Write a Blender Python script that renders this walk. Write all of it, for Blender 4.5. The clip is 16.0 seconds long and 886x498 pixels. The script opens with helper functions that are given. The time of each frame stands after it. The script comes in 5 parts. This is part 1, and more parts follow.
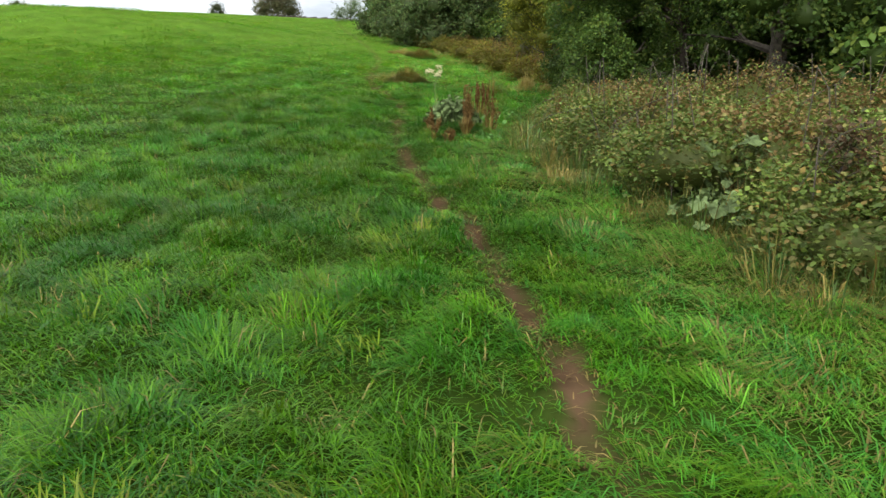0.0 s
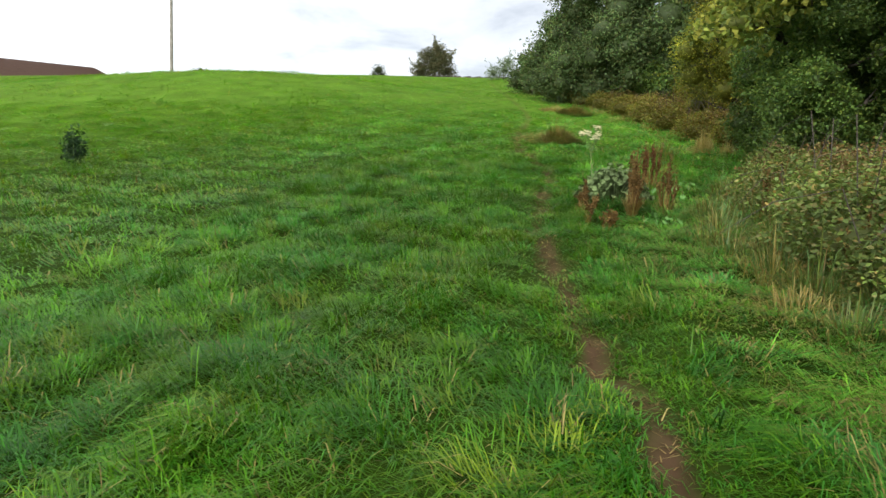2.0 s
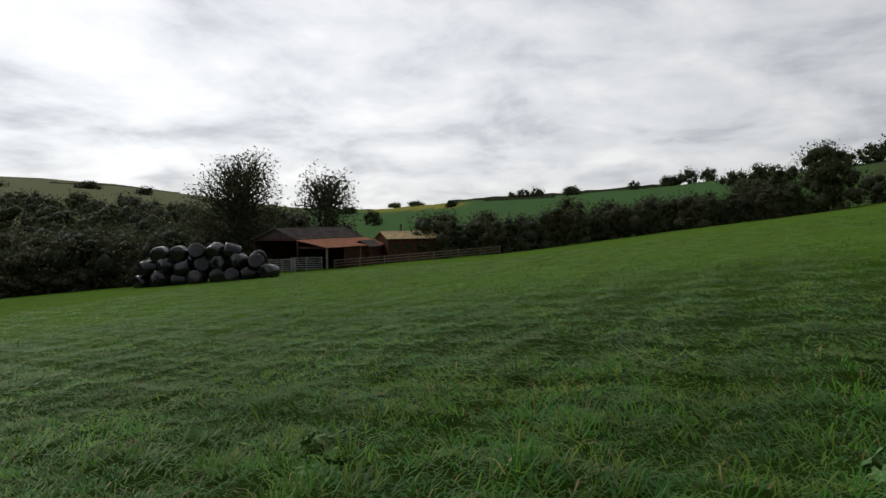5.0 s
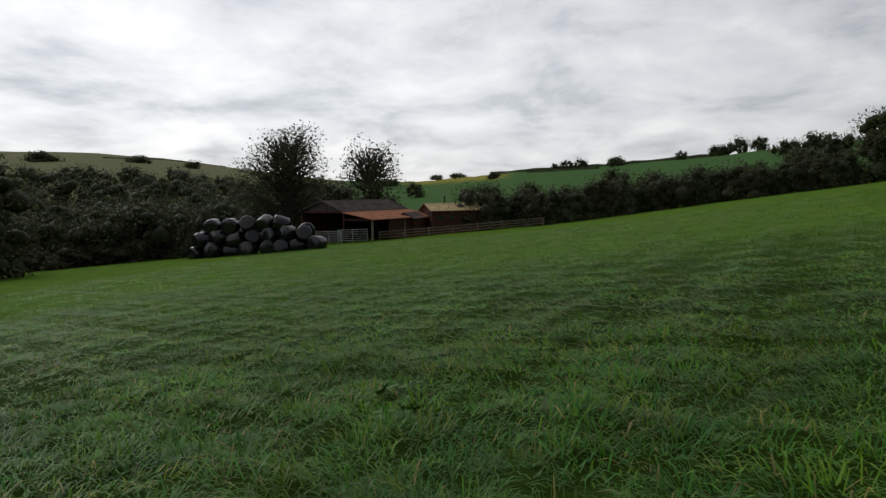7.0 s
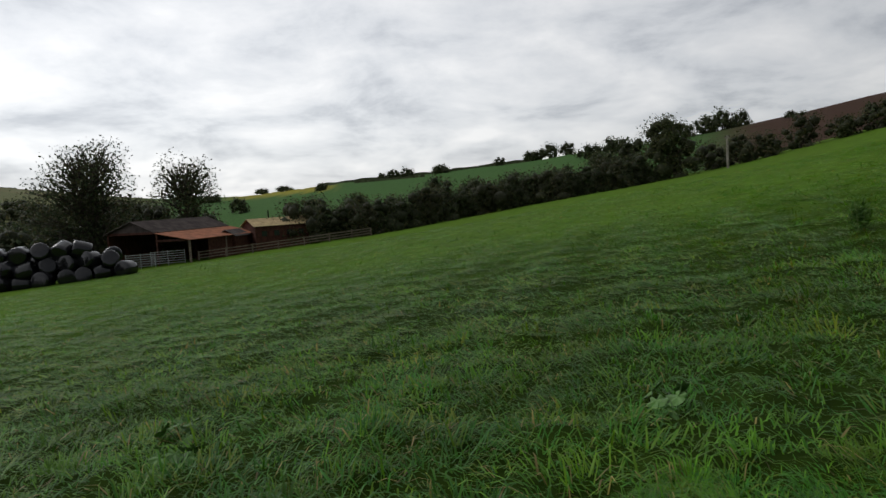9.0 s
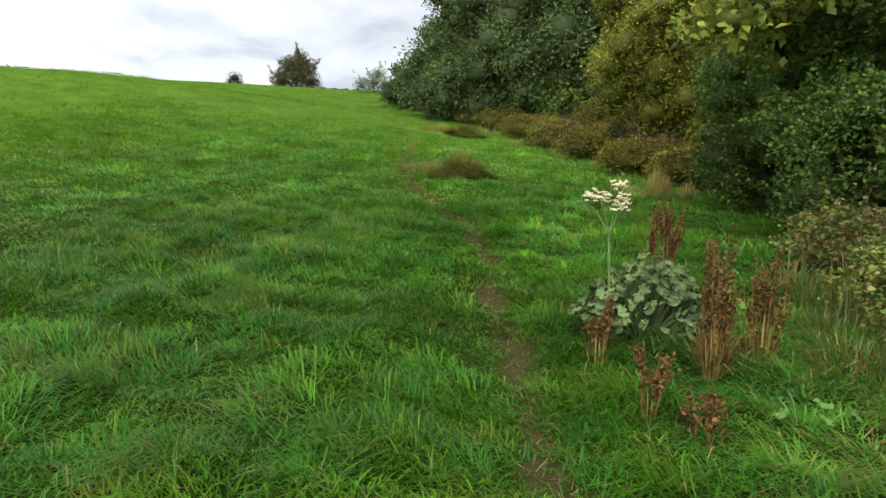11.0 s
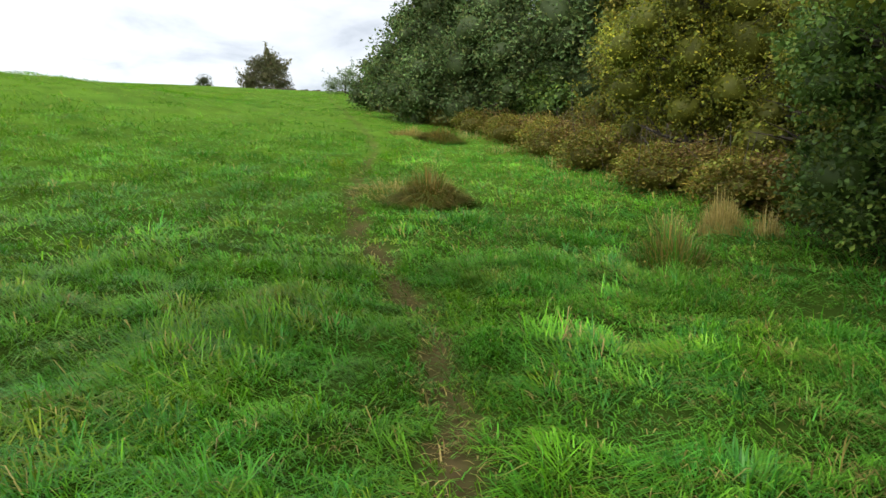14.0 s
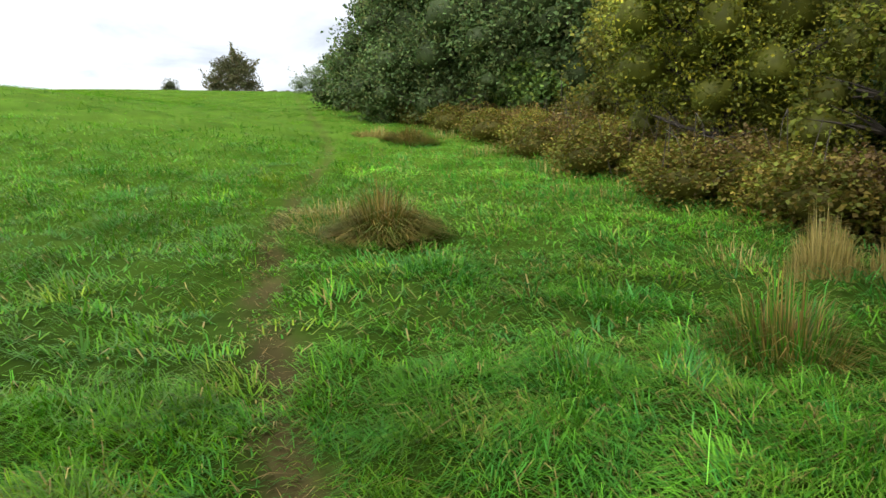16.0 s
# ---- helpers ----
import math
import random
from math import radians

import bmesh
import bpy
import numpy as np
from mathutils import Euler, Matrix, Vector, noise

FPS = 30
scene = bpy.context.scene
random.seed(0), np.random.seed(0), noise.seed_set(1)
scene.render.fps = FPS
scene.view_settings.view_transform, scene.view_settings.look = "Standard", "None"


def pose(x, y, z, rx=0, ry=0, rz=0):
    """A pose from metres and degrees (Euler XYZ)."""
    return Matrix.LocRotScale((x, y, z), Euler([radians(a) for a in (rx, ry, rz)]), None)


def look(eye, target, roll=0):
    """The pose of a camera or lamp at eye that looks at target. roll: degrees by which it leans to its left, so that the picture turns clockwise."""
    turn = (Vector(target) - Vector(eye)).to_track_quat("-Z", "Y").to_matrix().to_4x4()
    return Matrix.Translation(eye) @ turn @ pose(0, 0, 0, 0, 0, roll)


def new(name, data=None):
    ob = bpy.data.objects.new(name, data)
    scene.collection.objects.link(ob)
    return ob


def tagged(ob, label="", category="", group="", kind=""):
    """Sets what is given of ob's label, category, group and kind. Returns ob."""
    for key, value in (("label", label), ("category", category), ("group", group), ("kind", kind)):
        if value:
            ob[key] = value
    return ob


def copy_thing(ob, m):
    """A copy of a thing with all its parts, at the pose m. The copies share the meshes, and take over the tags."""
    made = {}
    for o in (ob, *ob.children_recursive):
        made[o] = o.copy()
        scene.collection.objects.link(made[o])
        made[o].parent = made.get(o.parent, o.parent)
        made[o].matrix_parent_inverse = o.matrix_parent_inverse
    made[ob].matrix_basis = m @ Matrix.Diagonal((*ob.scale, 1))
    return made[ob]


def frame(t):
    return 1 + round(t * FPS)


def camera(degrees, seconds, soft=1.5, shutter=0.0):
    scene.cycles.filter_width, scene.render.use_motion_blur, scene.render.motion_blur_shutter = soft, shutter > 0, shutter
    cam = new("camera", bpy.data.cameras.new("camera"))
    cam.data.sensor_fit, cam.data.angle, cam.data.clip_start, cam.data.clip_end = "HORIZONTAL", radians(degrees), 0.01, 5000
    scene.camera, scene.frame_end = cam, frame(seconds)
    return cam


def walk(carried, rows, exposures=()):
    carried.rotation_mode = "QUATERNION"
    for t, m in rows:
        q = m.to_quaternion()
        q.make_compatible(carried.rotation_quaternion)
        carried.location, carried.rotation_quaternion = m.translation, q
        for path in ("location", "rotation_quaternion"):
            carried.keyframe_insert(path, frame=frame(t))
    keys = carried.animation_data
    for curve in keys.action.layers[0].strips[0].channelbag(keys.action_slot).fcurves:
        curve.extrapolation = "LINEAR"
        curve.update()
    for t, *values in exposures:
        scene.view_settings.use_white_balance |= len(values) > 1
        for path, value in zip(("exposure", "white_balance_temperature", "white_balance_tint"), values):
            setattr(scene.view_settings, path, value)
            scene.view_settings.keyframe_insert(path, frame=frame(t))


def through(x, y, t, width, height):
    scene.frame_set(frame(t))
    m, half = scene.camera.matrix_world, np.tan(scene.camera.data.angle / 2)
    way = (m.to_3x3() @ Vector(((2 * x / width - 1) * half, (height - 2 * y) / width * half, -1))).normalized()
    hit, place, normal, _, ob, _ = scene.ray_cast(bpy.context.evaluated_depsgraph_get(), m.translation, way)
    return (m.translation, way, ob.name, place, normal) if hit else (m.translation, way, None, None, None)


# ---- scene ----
# ---------------- camera and walk ----------------
cam = camera(67.2, 16.0, soft=1.5)
# seconds, x, y, z, heading (left of +y), pitch, lean
PATH = [
    (0.0, 0.000, 0.000, 1.522, -7.56, -10.73, 1.88),
    (0.5, 0.180, 0.580, 1.567, -7.29, -11.88, 2.88),
    (1.0, 0.250, 1.174, 1.599, -0.76, -7.11, 2.02),
    (1.5, 0.288, 1.829, 1.688, -3.53, -5.21, 2.28),
    (2.0, 0.243, 2.560, 1.776, 5.34, -6.53, 2.37),
    (2.5, 0.128, 3.297, 1.877, 10.41, -7.49, 4.08),
    (2.7, 0.069, 3.565, 1.897, 19.54, -6.19, 3.17),
    (3.0, -0.063, 3.942, 1.931, 38.00, -4.22, 1.57),
    (3.2, -0.160, 4.180, 1.951, 53.69, -5.77, 1.75),
    (3.5, -0.290, 4.520, 1.974, 65.73, -3.32, 3.18),
    (4.0, -0.494, 5.024, 2.031, 80.10, -2.21, 1.27),
    (4.5, -0.656, 5.346, 2.067, 94.59, -2.42, 2.93),
    (4.7, -0.649, 5.395, 2.090, 98.52, -2.27, 0.16),
    (6.8, -0.128, 5.309, 2.079, 102.84, -3.94, -0.58),
    (7.0, -0.107, 5.309, 2.079, 103.20, -4.78, -0.78),
    (7.5, -0.113, 5.329, 2.081, 103.91, -4.98, -0.90),
    (8.0, -0.138, 5.334, 2.084, 103.95, -4.88, -0.56),
    (8.2, -0.149, 5.363, 2.091, 104.95, -5.36, -0.87),
    (10.3, -0.476, 6.646, 2.251, 16.53, -2.99, 1.39),
    (10.5, -0.475, 6.816, 2.316, 3.41, -1.48, 3.25),
    (10.6, -0.430, 6.905, 2.320, -0.35, -3.45, 2.30),
    (11.0, -0.217, 7.311, 2.338, -6.06, -4.86, 2.75),
    (11.5, -0.056, 7.937, 2.414, -5.29, -9.96, 3.28),
    (12.0, 0.099, 8.588, 2.536, -9.74, -8.79, 4.08),
    (12.5, 0.166, 9.276, 2.535, -7.98, -4.64, 1.39),
    (13.0, 0.228, 9.894, 2.597, -4.45, 0.05, 0.64),
    (13.5, 0.385, 10.491, 2.712, -9.41, -2.36, 0.57),
    (14.0, 0.492, 11.233, 2.796, -7.34, -4.66, 1.85),
    (14.5, 0.589, 11.941, 2.926, -10.91, -4.05, 0.75),
    (15.0, 0.755, 12.638, 3.006, -7.74, -2.96, -1.39),
    (15.5, 0.824, 13.251, 2.996, -6.59, -2.32, -1.60),
    (16.0, 1.065, 13.931, 3.096, -8.67, -4.86, -0.23),
]
walk(cam, [(t, pose(x, y, z, 90 + p, 0, h) @ pose(0, 0, 0, 0, 0, r)) for t, x, y, z, h, p, r in PATH],
     exposures=[(0.0, 1.05), (0.5, 1.4), (1.0, 1.4), (1.5, 1.25), (2.0, 1.0), (2.5, 0.8), (3.0, 0.3), (3.5, -0.2), (4.0, -0.6), (4.5, -0.8), (8.2, -0.9), (9.5, -0.7), (10.3, -0.2),
                (10.6, 0.4), (11.0, 0.85), (11.5, 1.2), (12.0, 1.4), (12.5, 1.4), (13.0, 0.92), (13.5, 0.82), (14.5, 1.1), (15.5, 0.95), (16.0, 1.05)])

# ---------------- sky and sun (overcast) ----------------
SUN_EL, SUN_AZ = 42.0, 150.0        # degrees above the horizon; left of +y
world = bpy.data.worlds.new("overcast_sky")
scene.world = world
world.use_nodes = True
wn, wl = world.node_tree.nodes, world.node_tree.links
wn.clear()
w_out = wn.new("ShaderNodeOutputWorld")
w_bg = wn.new("ShaderNodeBackground")
w_bg2 = wn.new("ShaderNodeBackground")
w_add = wn.new("ShaderNodeAddShader")
w_sky = wn.new("ShaderNodeTexSky")
w_sky.sky_type = "NISHITA"
w_sky.sun_disc = False
w_sky.sun_elevation, w_sky.sun_rotation = radians(SUN_EL), radians(-SUN_AZ)
w_bg.inputs["Strength"].default_value = 0.02
wl.new(w_sky.outputs["Color"], w_bg.inputs["Color"])
w_tc = wn.new("ShaderNodeTexCoord")
w_sep = wn.new("ShaderNodeSeparateXYZ")
wl.new(w_tc.outputs["Generated"], w_sep.inputs[0])
# cloud layer: the direction projected on a flat deck above the place
w_z = wn.new("ShaderNodeMath"); w_z.operation = "MAXIMUM"; w_z.inputs[1].default_value = 0.0
wl.new(w_sep.outputs["Z"], w_z.inputs[0])
w_z2 = wn.new("ShaderNodeMath"); w_z2.operation = "ADD"; w_z2.inputs[1].default_value = 0.22
wl.new(w_z.outputs[0], w_z2.inputs[0])
w_dx = wn.new("ShaderNodeMath"); w_dx.operation = "DIVIDE"
w_dy = wn.new("ShaderNodeMath"); w_dy.operation = "DIVIDE"
wl.new(w_sep.outputs["X"], w_dx.inputs[0]); wl.new(w_z2.outputs[0], w_dx.inputs[1])
wl.new(w_sep.outputs["Y"], w_dy.inputs[0]); wl.new(w_z2.outputs[0], w_dy.inputs[1])
w_cmb = wn.new("ShaderNodeCombineXYZ")
wl.new(w_dx.outputs[0], w_cmb.inputs[0]); wl.new(w_dy.outputs[0], w_cmb.inputs[1])
w_n1 = wn.new("ShaderNodeTexNoise")
w_n1.inputs["Scale"].default_value, w_n1.inputs["Detail"].default_value = 1.9, 8.0
w_n1.inputs["Roughness"].default_value, w_n1.inputs["Distortion"].default_value = 0.58, 0.25
wl.new(w_cmb.outputs[0], w_n1.inputs["Vector"])
w_ramp = wn.new("ShaderNodeValToRGB")
w_ramp.color_ramp.elements[0].position, w_ramp.color_ramp.elements[0].color = 0.30, (0.47, 0.49, 0.53, 1)
w_ramp.color_ramp.elements[1].position, w_ramp.color_ramp.elements[1].color = 0.66, (0.98, 0.975, 0.975, 1)
w_mid = w_ramp.color_ramp.elements.new(0.47); w_mid.color = (0.76, 0.775, 0.80, 1)
wl.new(w_n1.outputs["Fac"], w_ramp.inputs[0])
wl.new(w_ramp.outputs["Color"], w_bg2.inputs["Color"])
# the cloud is brighter on the side where the sun stands behind it
w_dot = wn.new("ShaderNodeVectorMath"); w_dot.operation = "DOT_PRODUCT"
w_dot.inputs[1].default_value = (-math.sin(radians(SUN_AZ)), math.cos(radians(SUN_AZ)), 0)
wl.new(w_tc.outputs["Generated"], w_dot.inputs[0])
w_side = wn.new("ShaderNodeMath"); w_side.operation = "MULTIPLY_ADD"
w_side.inputs[1].default_value, w_side.inputs[2].default_value = 0.76, 1.16
wl.new(w_dot.outputs["Value"], w_side.inputs[0])
wl.new(w_side.outputs[0], w_bg2.inputs["Strength"])
wl.new(w_bg.outputs[0], w_add.inputs[0]); wl.new(w_bg2.outputs[0], w_add.inputs[1])
wl.new(w_add.outputs[0], w_out.inputs["Surface"])

sun_data = bpy.data.lights.new("sun", "SUN")
sun_data.energy, sun_data.angle, sun_data.color = 1.4, radians(25), (1.0, 0.97, 0.92)
sun = new("sun", sun_data)
sd = Vector((-math.sin(radians(SUN_AZ)) * math.cos(radians(SUN_EL)), math.cos(radians(SUN_AZ)) * math.cos(radians(SUN_EL)), math.sin(radians(SUN_EL))))
sun.matrix_world = look(sd * 300, (0, 0, 0))

# ---------------- helpers ----------------
rng = np.random.default_rng(7)


def smooth(a, b, v):
    u = np.clip((v - a) / (b - a), 0, 1)
    return u * u * (3 - 2 * u)


def wav(x, y, s, seed=0.0):
    """Cheap smooth noise, about -1 to 1, of wavelength s metres."""
    k = 2 * np.pi / s
    return (np.sin(k * (x * 0.93 + y * 0.37) + seed) * np.sin(k * (y * 0.88 - x * 0.45) * 1.13 + 1.7 * seed + 1)
            + 0.6 * np.sin(k * 1.9 * (x * 0.31 - y * 0.95) + 2.3 * seed) * np.sin(k * 2.1 * (x * 0.9 + y * 0.2) + 0.7 + seed)) / 1.3


def np_mesh(name, verts, faces, material, tint=None, smooth_shade=False):
    """A mesh out of numpy vertices and a list of (n, k) face arrays; tint: rgb per vertex."""
    me = bpy.data.meshes.new(name)
    verts = np.ascontiguousarray(verts, dtype=np.float32)
    loops = np.concatenate([f.ravel() for f in faces]).astype(np.int32)
    totals = np.concatenate([np.full(len(f), f.shape[1], dtype=np.int32) for f in faces])
    starts = np.concatenate([[0], np.cumsum(totals)[:-1]]).astype(np.int32)
    me.vertices.add(len(verts)); me.vertices.foreach_set("co", verts.ravel())
    me.loops.add(len(loops)); me.loops.foreach_set("vertex_index", loops)
    me.polygons.add(len(totals)); me.polygons.foreach_set("loop_start", starts)
    me.polygons.foreach_set("loop_total", totals)
    me.update(calc_edges=True)
    if tint is not None:
        at = me.attributes.new("tint", "FLOAT_COLOR", "POINT")
        col = np.ones((len(verts), 4), dtype=np.float32)
        col[:, :3] = tint
        at.data.foreach_set("color", col.ravel())
    if smooth_shade:
        me.polygons.foreach_set("use_smooth", np.ones(len(totals), dtype=bool))
    me.materials.append(material)
    return me


def part(name, bm, material, parent, label=""):
    me = bpy.data.meshes.new(name)
    bmesh.ops.recalc_face_normals(bm, faces=bm.faces)
    bm.to_mesh(me); bm.free()
    me.materials.append(material)
    ob = new(name, me)
    ob.parent = parent
    if label:
        ob["label"] = label
    return ob


def part_np(name, me, parent, label=""):
    ob = new(name, me)
    ob.parent = parent
    if label:
        ob["label"] = label
    return ob


def empty(name, x, y, z, rz=0.0, label="", category="", group="", kind=""):
    ob = new(name)
    ob.matrix_basis = pose(x, y, z, 0, 0, rz)
    return tagged(ob, label, category, group, kind)


def box(bm, cx, cy, cz, sx, sy, sz, bevel=0.0, rot=None):
    m = Matrix.Translation((cx, cy, cz)) @ (rot or Matrix()) @ Matrix.Diagonal((sx, sy, sz, 1))
    r = bmesh.ops.create_cube(bm, size=1.0, matrix=m)
    if bevel:
        es = {e for v in r["verts"] for e in v.link_edges}
        bmesh.ops.bevel(bm, geom=list(es), offset=bevel, segments=1, affect="EDGES")


def tube(bm, pts, radii, sides=7):
    rings = []
    for i, p in enumerate(pts):
        p = Vector(p)
        a = Vector(pts[min(i + 1, len(pts) - 1)]) - Vector(pts[max(i - 1, 0)])
        q = a.to_track_quat("Z", "Y")
        rings.append([bm.verts.new(p + q @ Vector((math.cos(2 * math.pi * k / sides) * radii[i], math.sin(2 * math.pi * k / sides) * radii[i], 0))) for k in range(sides)])
    for a, b in zip(rings, rings[1:]):
        for k in range(sides):
            bm.faces.new((a[k], a[(k + 1) % sides], b[(k + 1) % sides], b[k]))
    bm.faces.new(rings[0][::-1]); bm.faces.new(rings[-1])


# ---------------- materials ----------------
def mat(name, colour, rough=0.8, spec=0.3, metal=0.0, var=0.25, scale=6.0, bump=0.3, bump_scale=40.0, second=None, tinted=False):
    m = bpy.data.materials.new(name)
    m.use_nodes = True
    n, l = m.node_tree.nodes, m.node_tree.links
    b = n["Principled BSDF"]
    b.inputs["Roughness"].default_value, b.inputs["Metallic"].default_value = rough, metal
    b.inputs["Specular IOR Level"].default_value = spec
    tc = n.new("ShaderNodeTexCoord")
    no = n.new("ShaderNodeTexNoise")
    no.inputs["Scale"].default_value, no.inputs["Detail"].default_value = scale, 5.0
    l.new(tc.outputs["Object"], no.inputs["Vector"])
    ramp = n.new("ShaderNodeValToRGB")
    c2 = second or tuple(c * (1 - var) for c in colour)
    c1 = tuple(min(1, c * (1 + var * (0.4 if second else 1))) for c in colour)
    ramp.color_ramp.elements[0].position, ramp.color_ramp.elements[0].color = 0.36, (*c2, 1)
    ramp.color_ramp.elements[1].position, ramp.color_ramp.elements[1].color = 0.64, (*c1, 1)
    l.new(no.outputs["Fac"], ramp.inputs[0])
    col = ramp.outputs["Color"]
    if tinted:
        at = n.new("ShaderNodeAttribute"); at.attribute_name = "tint"
        mx = n.new("ShaderNodeMix"); mx.data_type = "RGBA"; mx.blend_type = "MULTIPLY"
        mx.inputs["Factor"].default_value = 1.0
        l.new(col, mx.inputs["A"]); l.new(at.outputs["Color"], mx.inputs["B"])
        col = mx.outputs["Result"]
    l.new(col, b.inputs["Base Color"])
    if bump:
        nb = n.new("ShaderNodeTexNoise")
        nb.inputs["Scale"].default_value, nb.inputs["Detail"].default_value = bump_scale, 4.0
        l.new(tc.outputs["Object"], nb.inputs["Vector"])
        bp = n.new("ShaderNodeBump")
        bp.inputs["Strength"].default_value, bp.inputs["Distance"].default_value = bump, 0.02
        l.new(nb.outputs["Fac"], bp.inputs["Height"])
        l.new(bp.outputs["Normal"], b.inputs["Normal"])
    return m


def leafy(name, rough=0.55, spec=0.35, scale=1.5, var=0.25, through=0.25):
    """Leaves and blades: the colour of each leaf is on the mesh, with a slow drift over it; some light passes through."""
    m = mat(name, (1.0, 1.0, 1.0), rough, spec, 0.0, var, scale, 0.0, tinted=True)
    n, l = m.node_tree.nodes, m.node_tree.links
    b = n["Principled BSDF"]
    src = b.inputs["Base Color"].links[0].from_socket
    tr = n.new("ShaderNodeBsdfTranslucent")
    l.new(src, tr.inputs["Color"])
    mix = n.new("ShaderNodeMixShader")
    mix.inputs[0].default_value = through
    l.new(b.outputs[0], mix.inputs[1]); l.new(tr.outputs[0], mix.inputs[2])
    l.new(mix.outputs[0], n["Material Output"].inputs["Surface"])
    return m


M_GROUND = mat("earth_and_turf", (1, 1, 1), 0.95, 0.02, var=0.3, scale=1.2, bump=0.6, bump_scale=9.0, tinted=True)
M_GRASS = leafy("grass_blades", 0.42, 0.24, 0.35, 0.28, 0.35)
M_LEAF = leafy("tree_leaves", 0.58, 0.20, 0.5, 0.25, 0.3)
M_DRY = leafy("dry_stems", 0.8, 0.15, 2.0, 0.25, 0.15)
M_BARK = mat("bark", (0.065, 0.055, 0.043), 0.9, 0.15, var=0.4, scale=9, bump=0.8, bump_scale=30)
M_POLE = mat("weathered_pole", (0.22, 0.20, 0.17), 0.85, 0.2, var=0.25, scale=5, bump=0.4)
M_METAL = mat("galvanised_steel", (0.42, 0.43, 0.44), 0.45, 0.5, 0.8, 0.2, 8, 0.1)
M_PETAL = mat("cream_florets", (0.62, 0.57, 0.36), 0.7, 0.2, var=0.15, scale=60, bump=0.3, bump_scale=150)
M_STEM = mat("green_stem", (0.12, 0.18, 0.055), 0.6, 0.3, var=0.3, scale=12, bump=0.2)
M_PLASTIC = mat("black_bale_wrap", (0.009, 0.009, 0.011), 0.13, 0.5, var=0.3, scale=3, bump=0.2, bump_scale=4)
M_RUST = mat("rusty_corrugated_sheet", (0.30, 0.115, 0.06), 0.75, 0.25, 0.1, 0.3, 1.6, 0.3, 20, second=(0.21, 0.085, 0.045))
M_GREY = mat("dark_fibre_cement_sheet", (0.060, 0.048, 0.044), 0.85, 0.2, var=0.3, scale=1.5, bump=0.3)
M_BOARD = mat("brown_stained_boards", (0.060, 0.022, 0.015), 0.75, 0.2, var=0.35, scale=3, bump=0.3)
M_HUTROOF = mat("tan_felt_roof", (0.36, 0.27, 0.14), 0.85, 0.2, var=0.2, scale=2, bump=0.3)
M_TIMBER = mat("grey_fence_timber", (0.17, 0.135, 0.105), 0.85, 0.2, var=0.3, scale=6, bump=0.4)
M_GLASS = mat("window_glass", (0.02, 0.025, 0.03), 0.08, 0.5, var=0.1, bump=0.0)
M_WHITE = mat("white_paint", (0.7, 0.7, 0.68), 0.6, 0.3, var=0.1, bump=0.1)

# ---------------- the lie of the land ----------------
EYE0 = (-0.1, 5.3)
SKY_AZ = [20, 35, 42, 47, 53, 62, 70, 80, 88, 97, 105, 112, 121, 125, 131, 138, 150, 165]
SKY_EL = [6.9, 6.8, 6.65, 6.4, 6.0, 4.5, 3.6, 2.8, 2.2, 1.75, 1.05, 1.2, 2.4, 3.0, 3.45, 3.4, 3.0, 2.0]
SKY_R = [260, 260, 260, 265, 275, 300, 330, 380, 400, 430, 700, 1100, 1500, 1500, 1500, 1500, 1400, 1200]


def near_z(x, y):
    yy = np.clip(y, 0, None)
    t = np.minimum(yy, 60.0)
    up = 0.1047 * t + 0.000989 * t * t
    over = np.clip(yy - 60.0, 0, None)
    up = up + 3.2 * (1 - np.exp(-over / 14.0))          # the brow, then nearly level
    fall = 0.0302 * np.clip(x, -10, 60) + (0.0302 - 0.013 * (1 - smooth(15, 45, y))) * np.clip(x + 10, -85, 0)
    up = up + 1.35 * np.exp(-(((x + 22) / 14) ** 2 + ((y - 38) / 12) ** 2))
    up = up + 1.05 * np.exp(-(((x + 10.5) / 9.0) ** 2 + ((y - 33.0) / 9.5) ** 2))      # the near swell of the slope
    up = up + 0.11 * smooth(45, 75, y) + 0.08 * smooth(-2, -14, x) * smooth(20, 45, y) - 0.3 * smooth(45, 70, y) * smooth(-20, 0, x)
    return up + fall + 0.070 * np.clip(y, -140, 0)


def ground_z(x, y, fine=True):
    x, y = np.asarray(x, dtype=float), np.asarray(y, dtype=float)
    z = near_z(x, y)
    dx, dy = x - EYE0[0], y - EYE0[1]
    r = np.hypot(dx, dy)
    az = np.degrees(np.arctan2(-dx, dy))
    el, ridge = np.interp(az, SKY_AZ, SKY_EL), np.interp(az, SKY_AZ, SKY_R)
    top = 2.1 + ridge * np.tan(np.radians(el))
    valley = np.interp(az, [30, 60, 100, 140], [2.0, -2.0, -9.0, -14.0])
    u = np.clip((r - 120) / (ridge - 120), 0, 1)
    far = valley + (top - valley) * np.where(u < 1, u ** 0.9, 1) - 0.02 * np.clip(r - ridge, 0, None)
    far = far + 0.6 * wav(x, y, 90, 2.0) * smooth(150, 250, r) * (1 - u)
    wgt = smooth(98, 135, r) * smooth(24, 34, az) * (1 - smooth(152, 165, az))
    z = z * (1 - wgt) + far * wgt
    if fine:
        near = 1 - smooth(25, 70, r)
        z = z + near * (0.048 * wav(x, y, 2.7, 1.0) + 0.042 * wav(x, y, 0.9, 4.0))
    return z


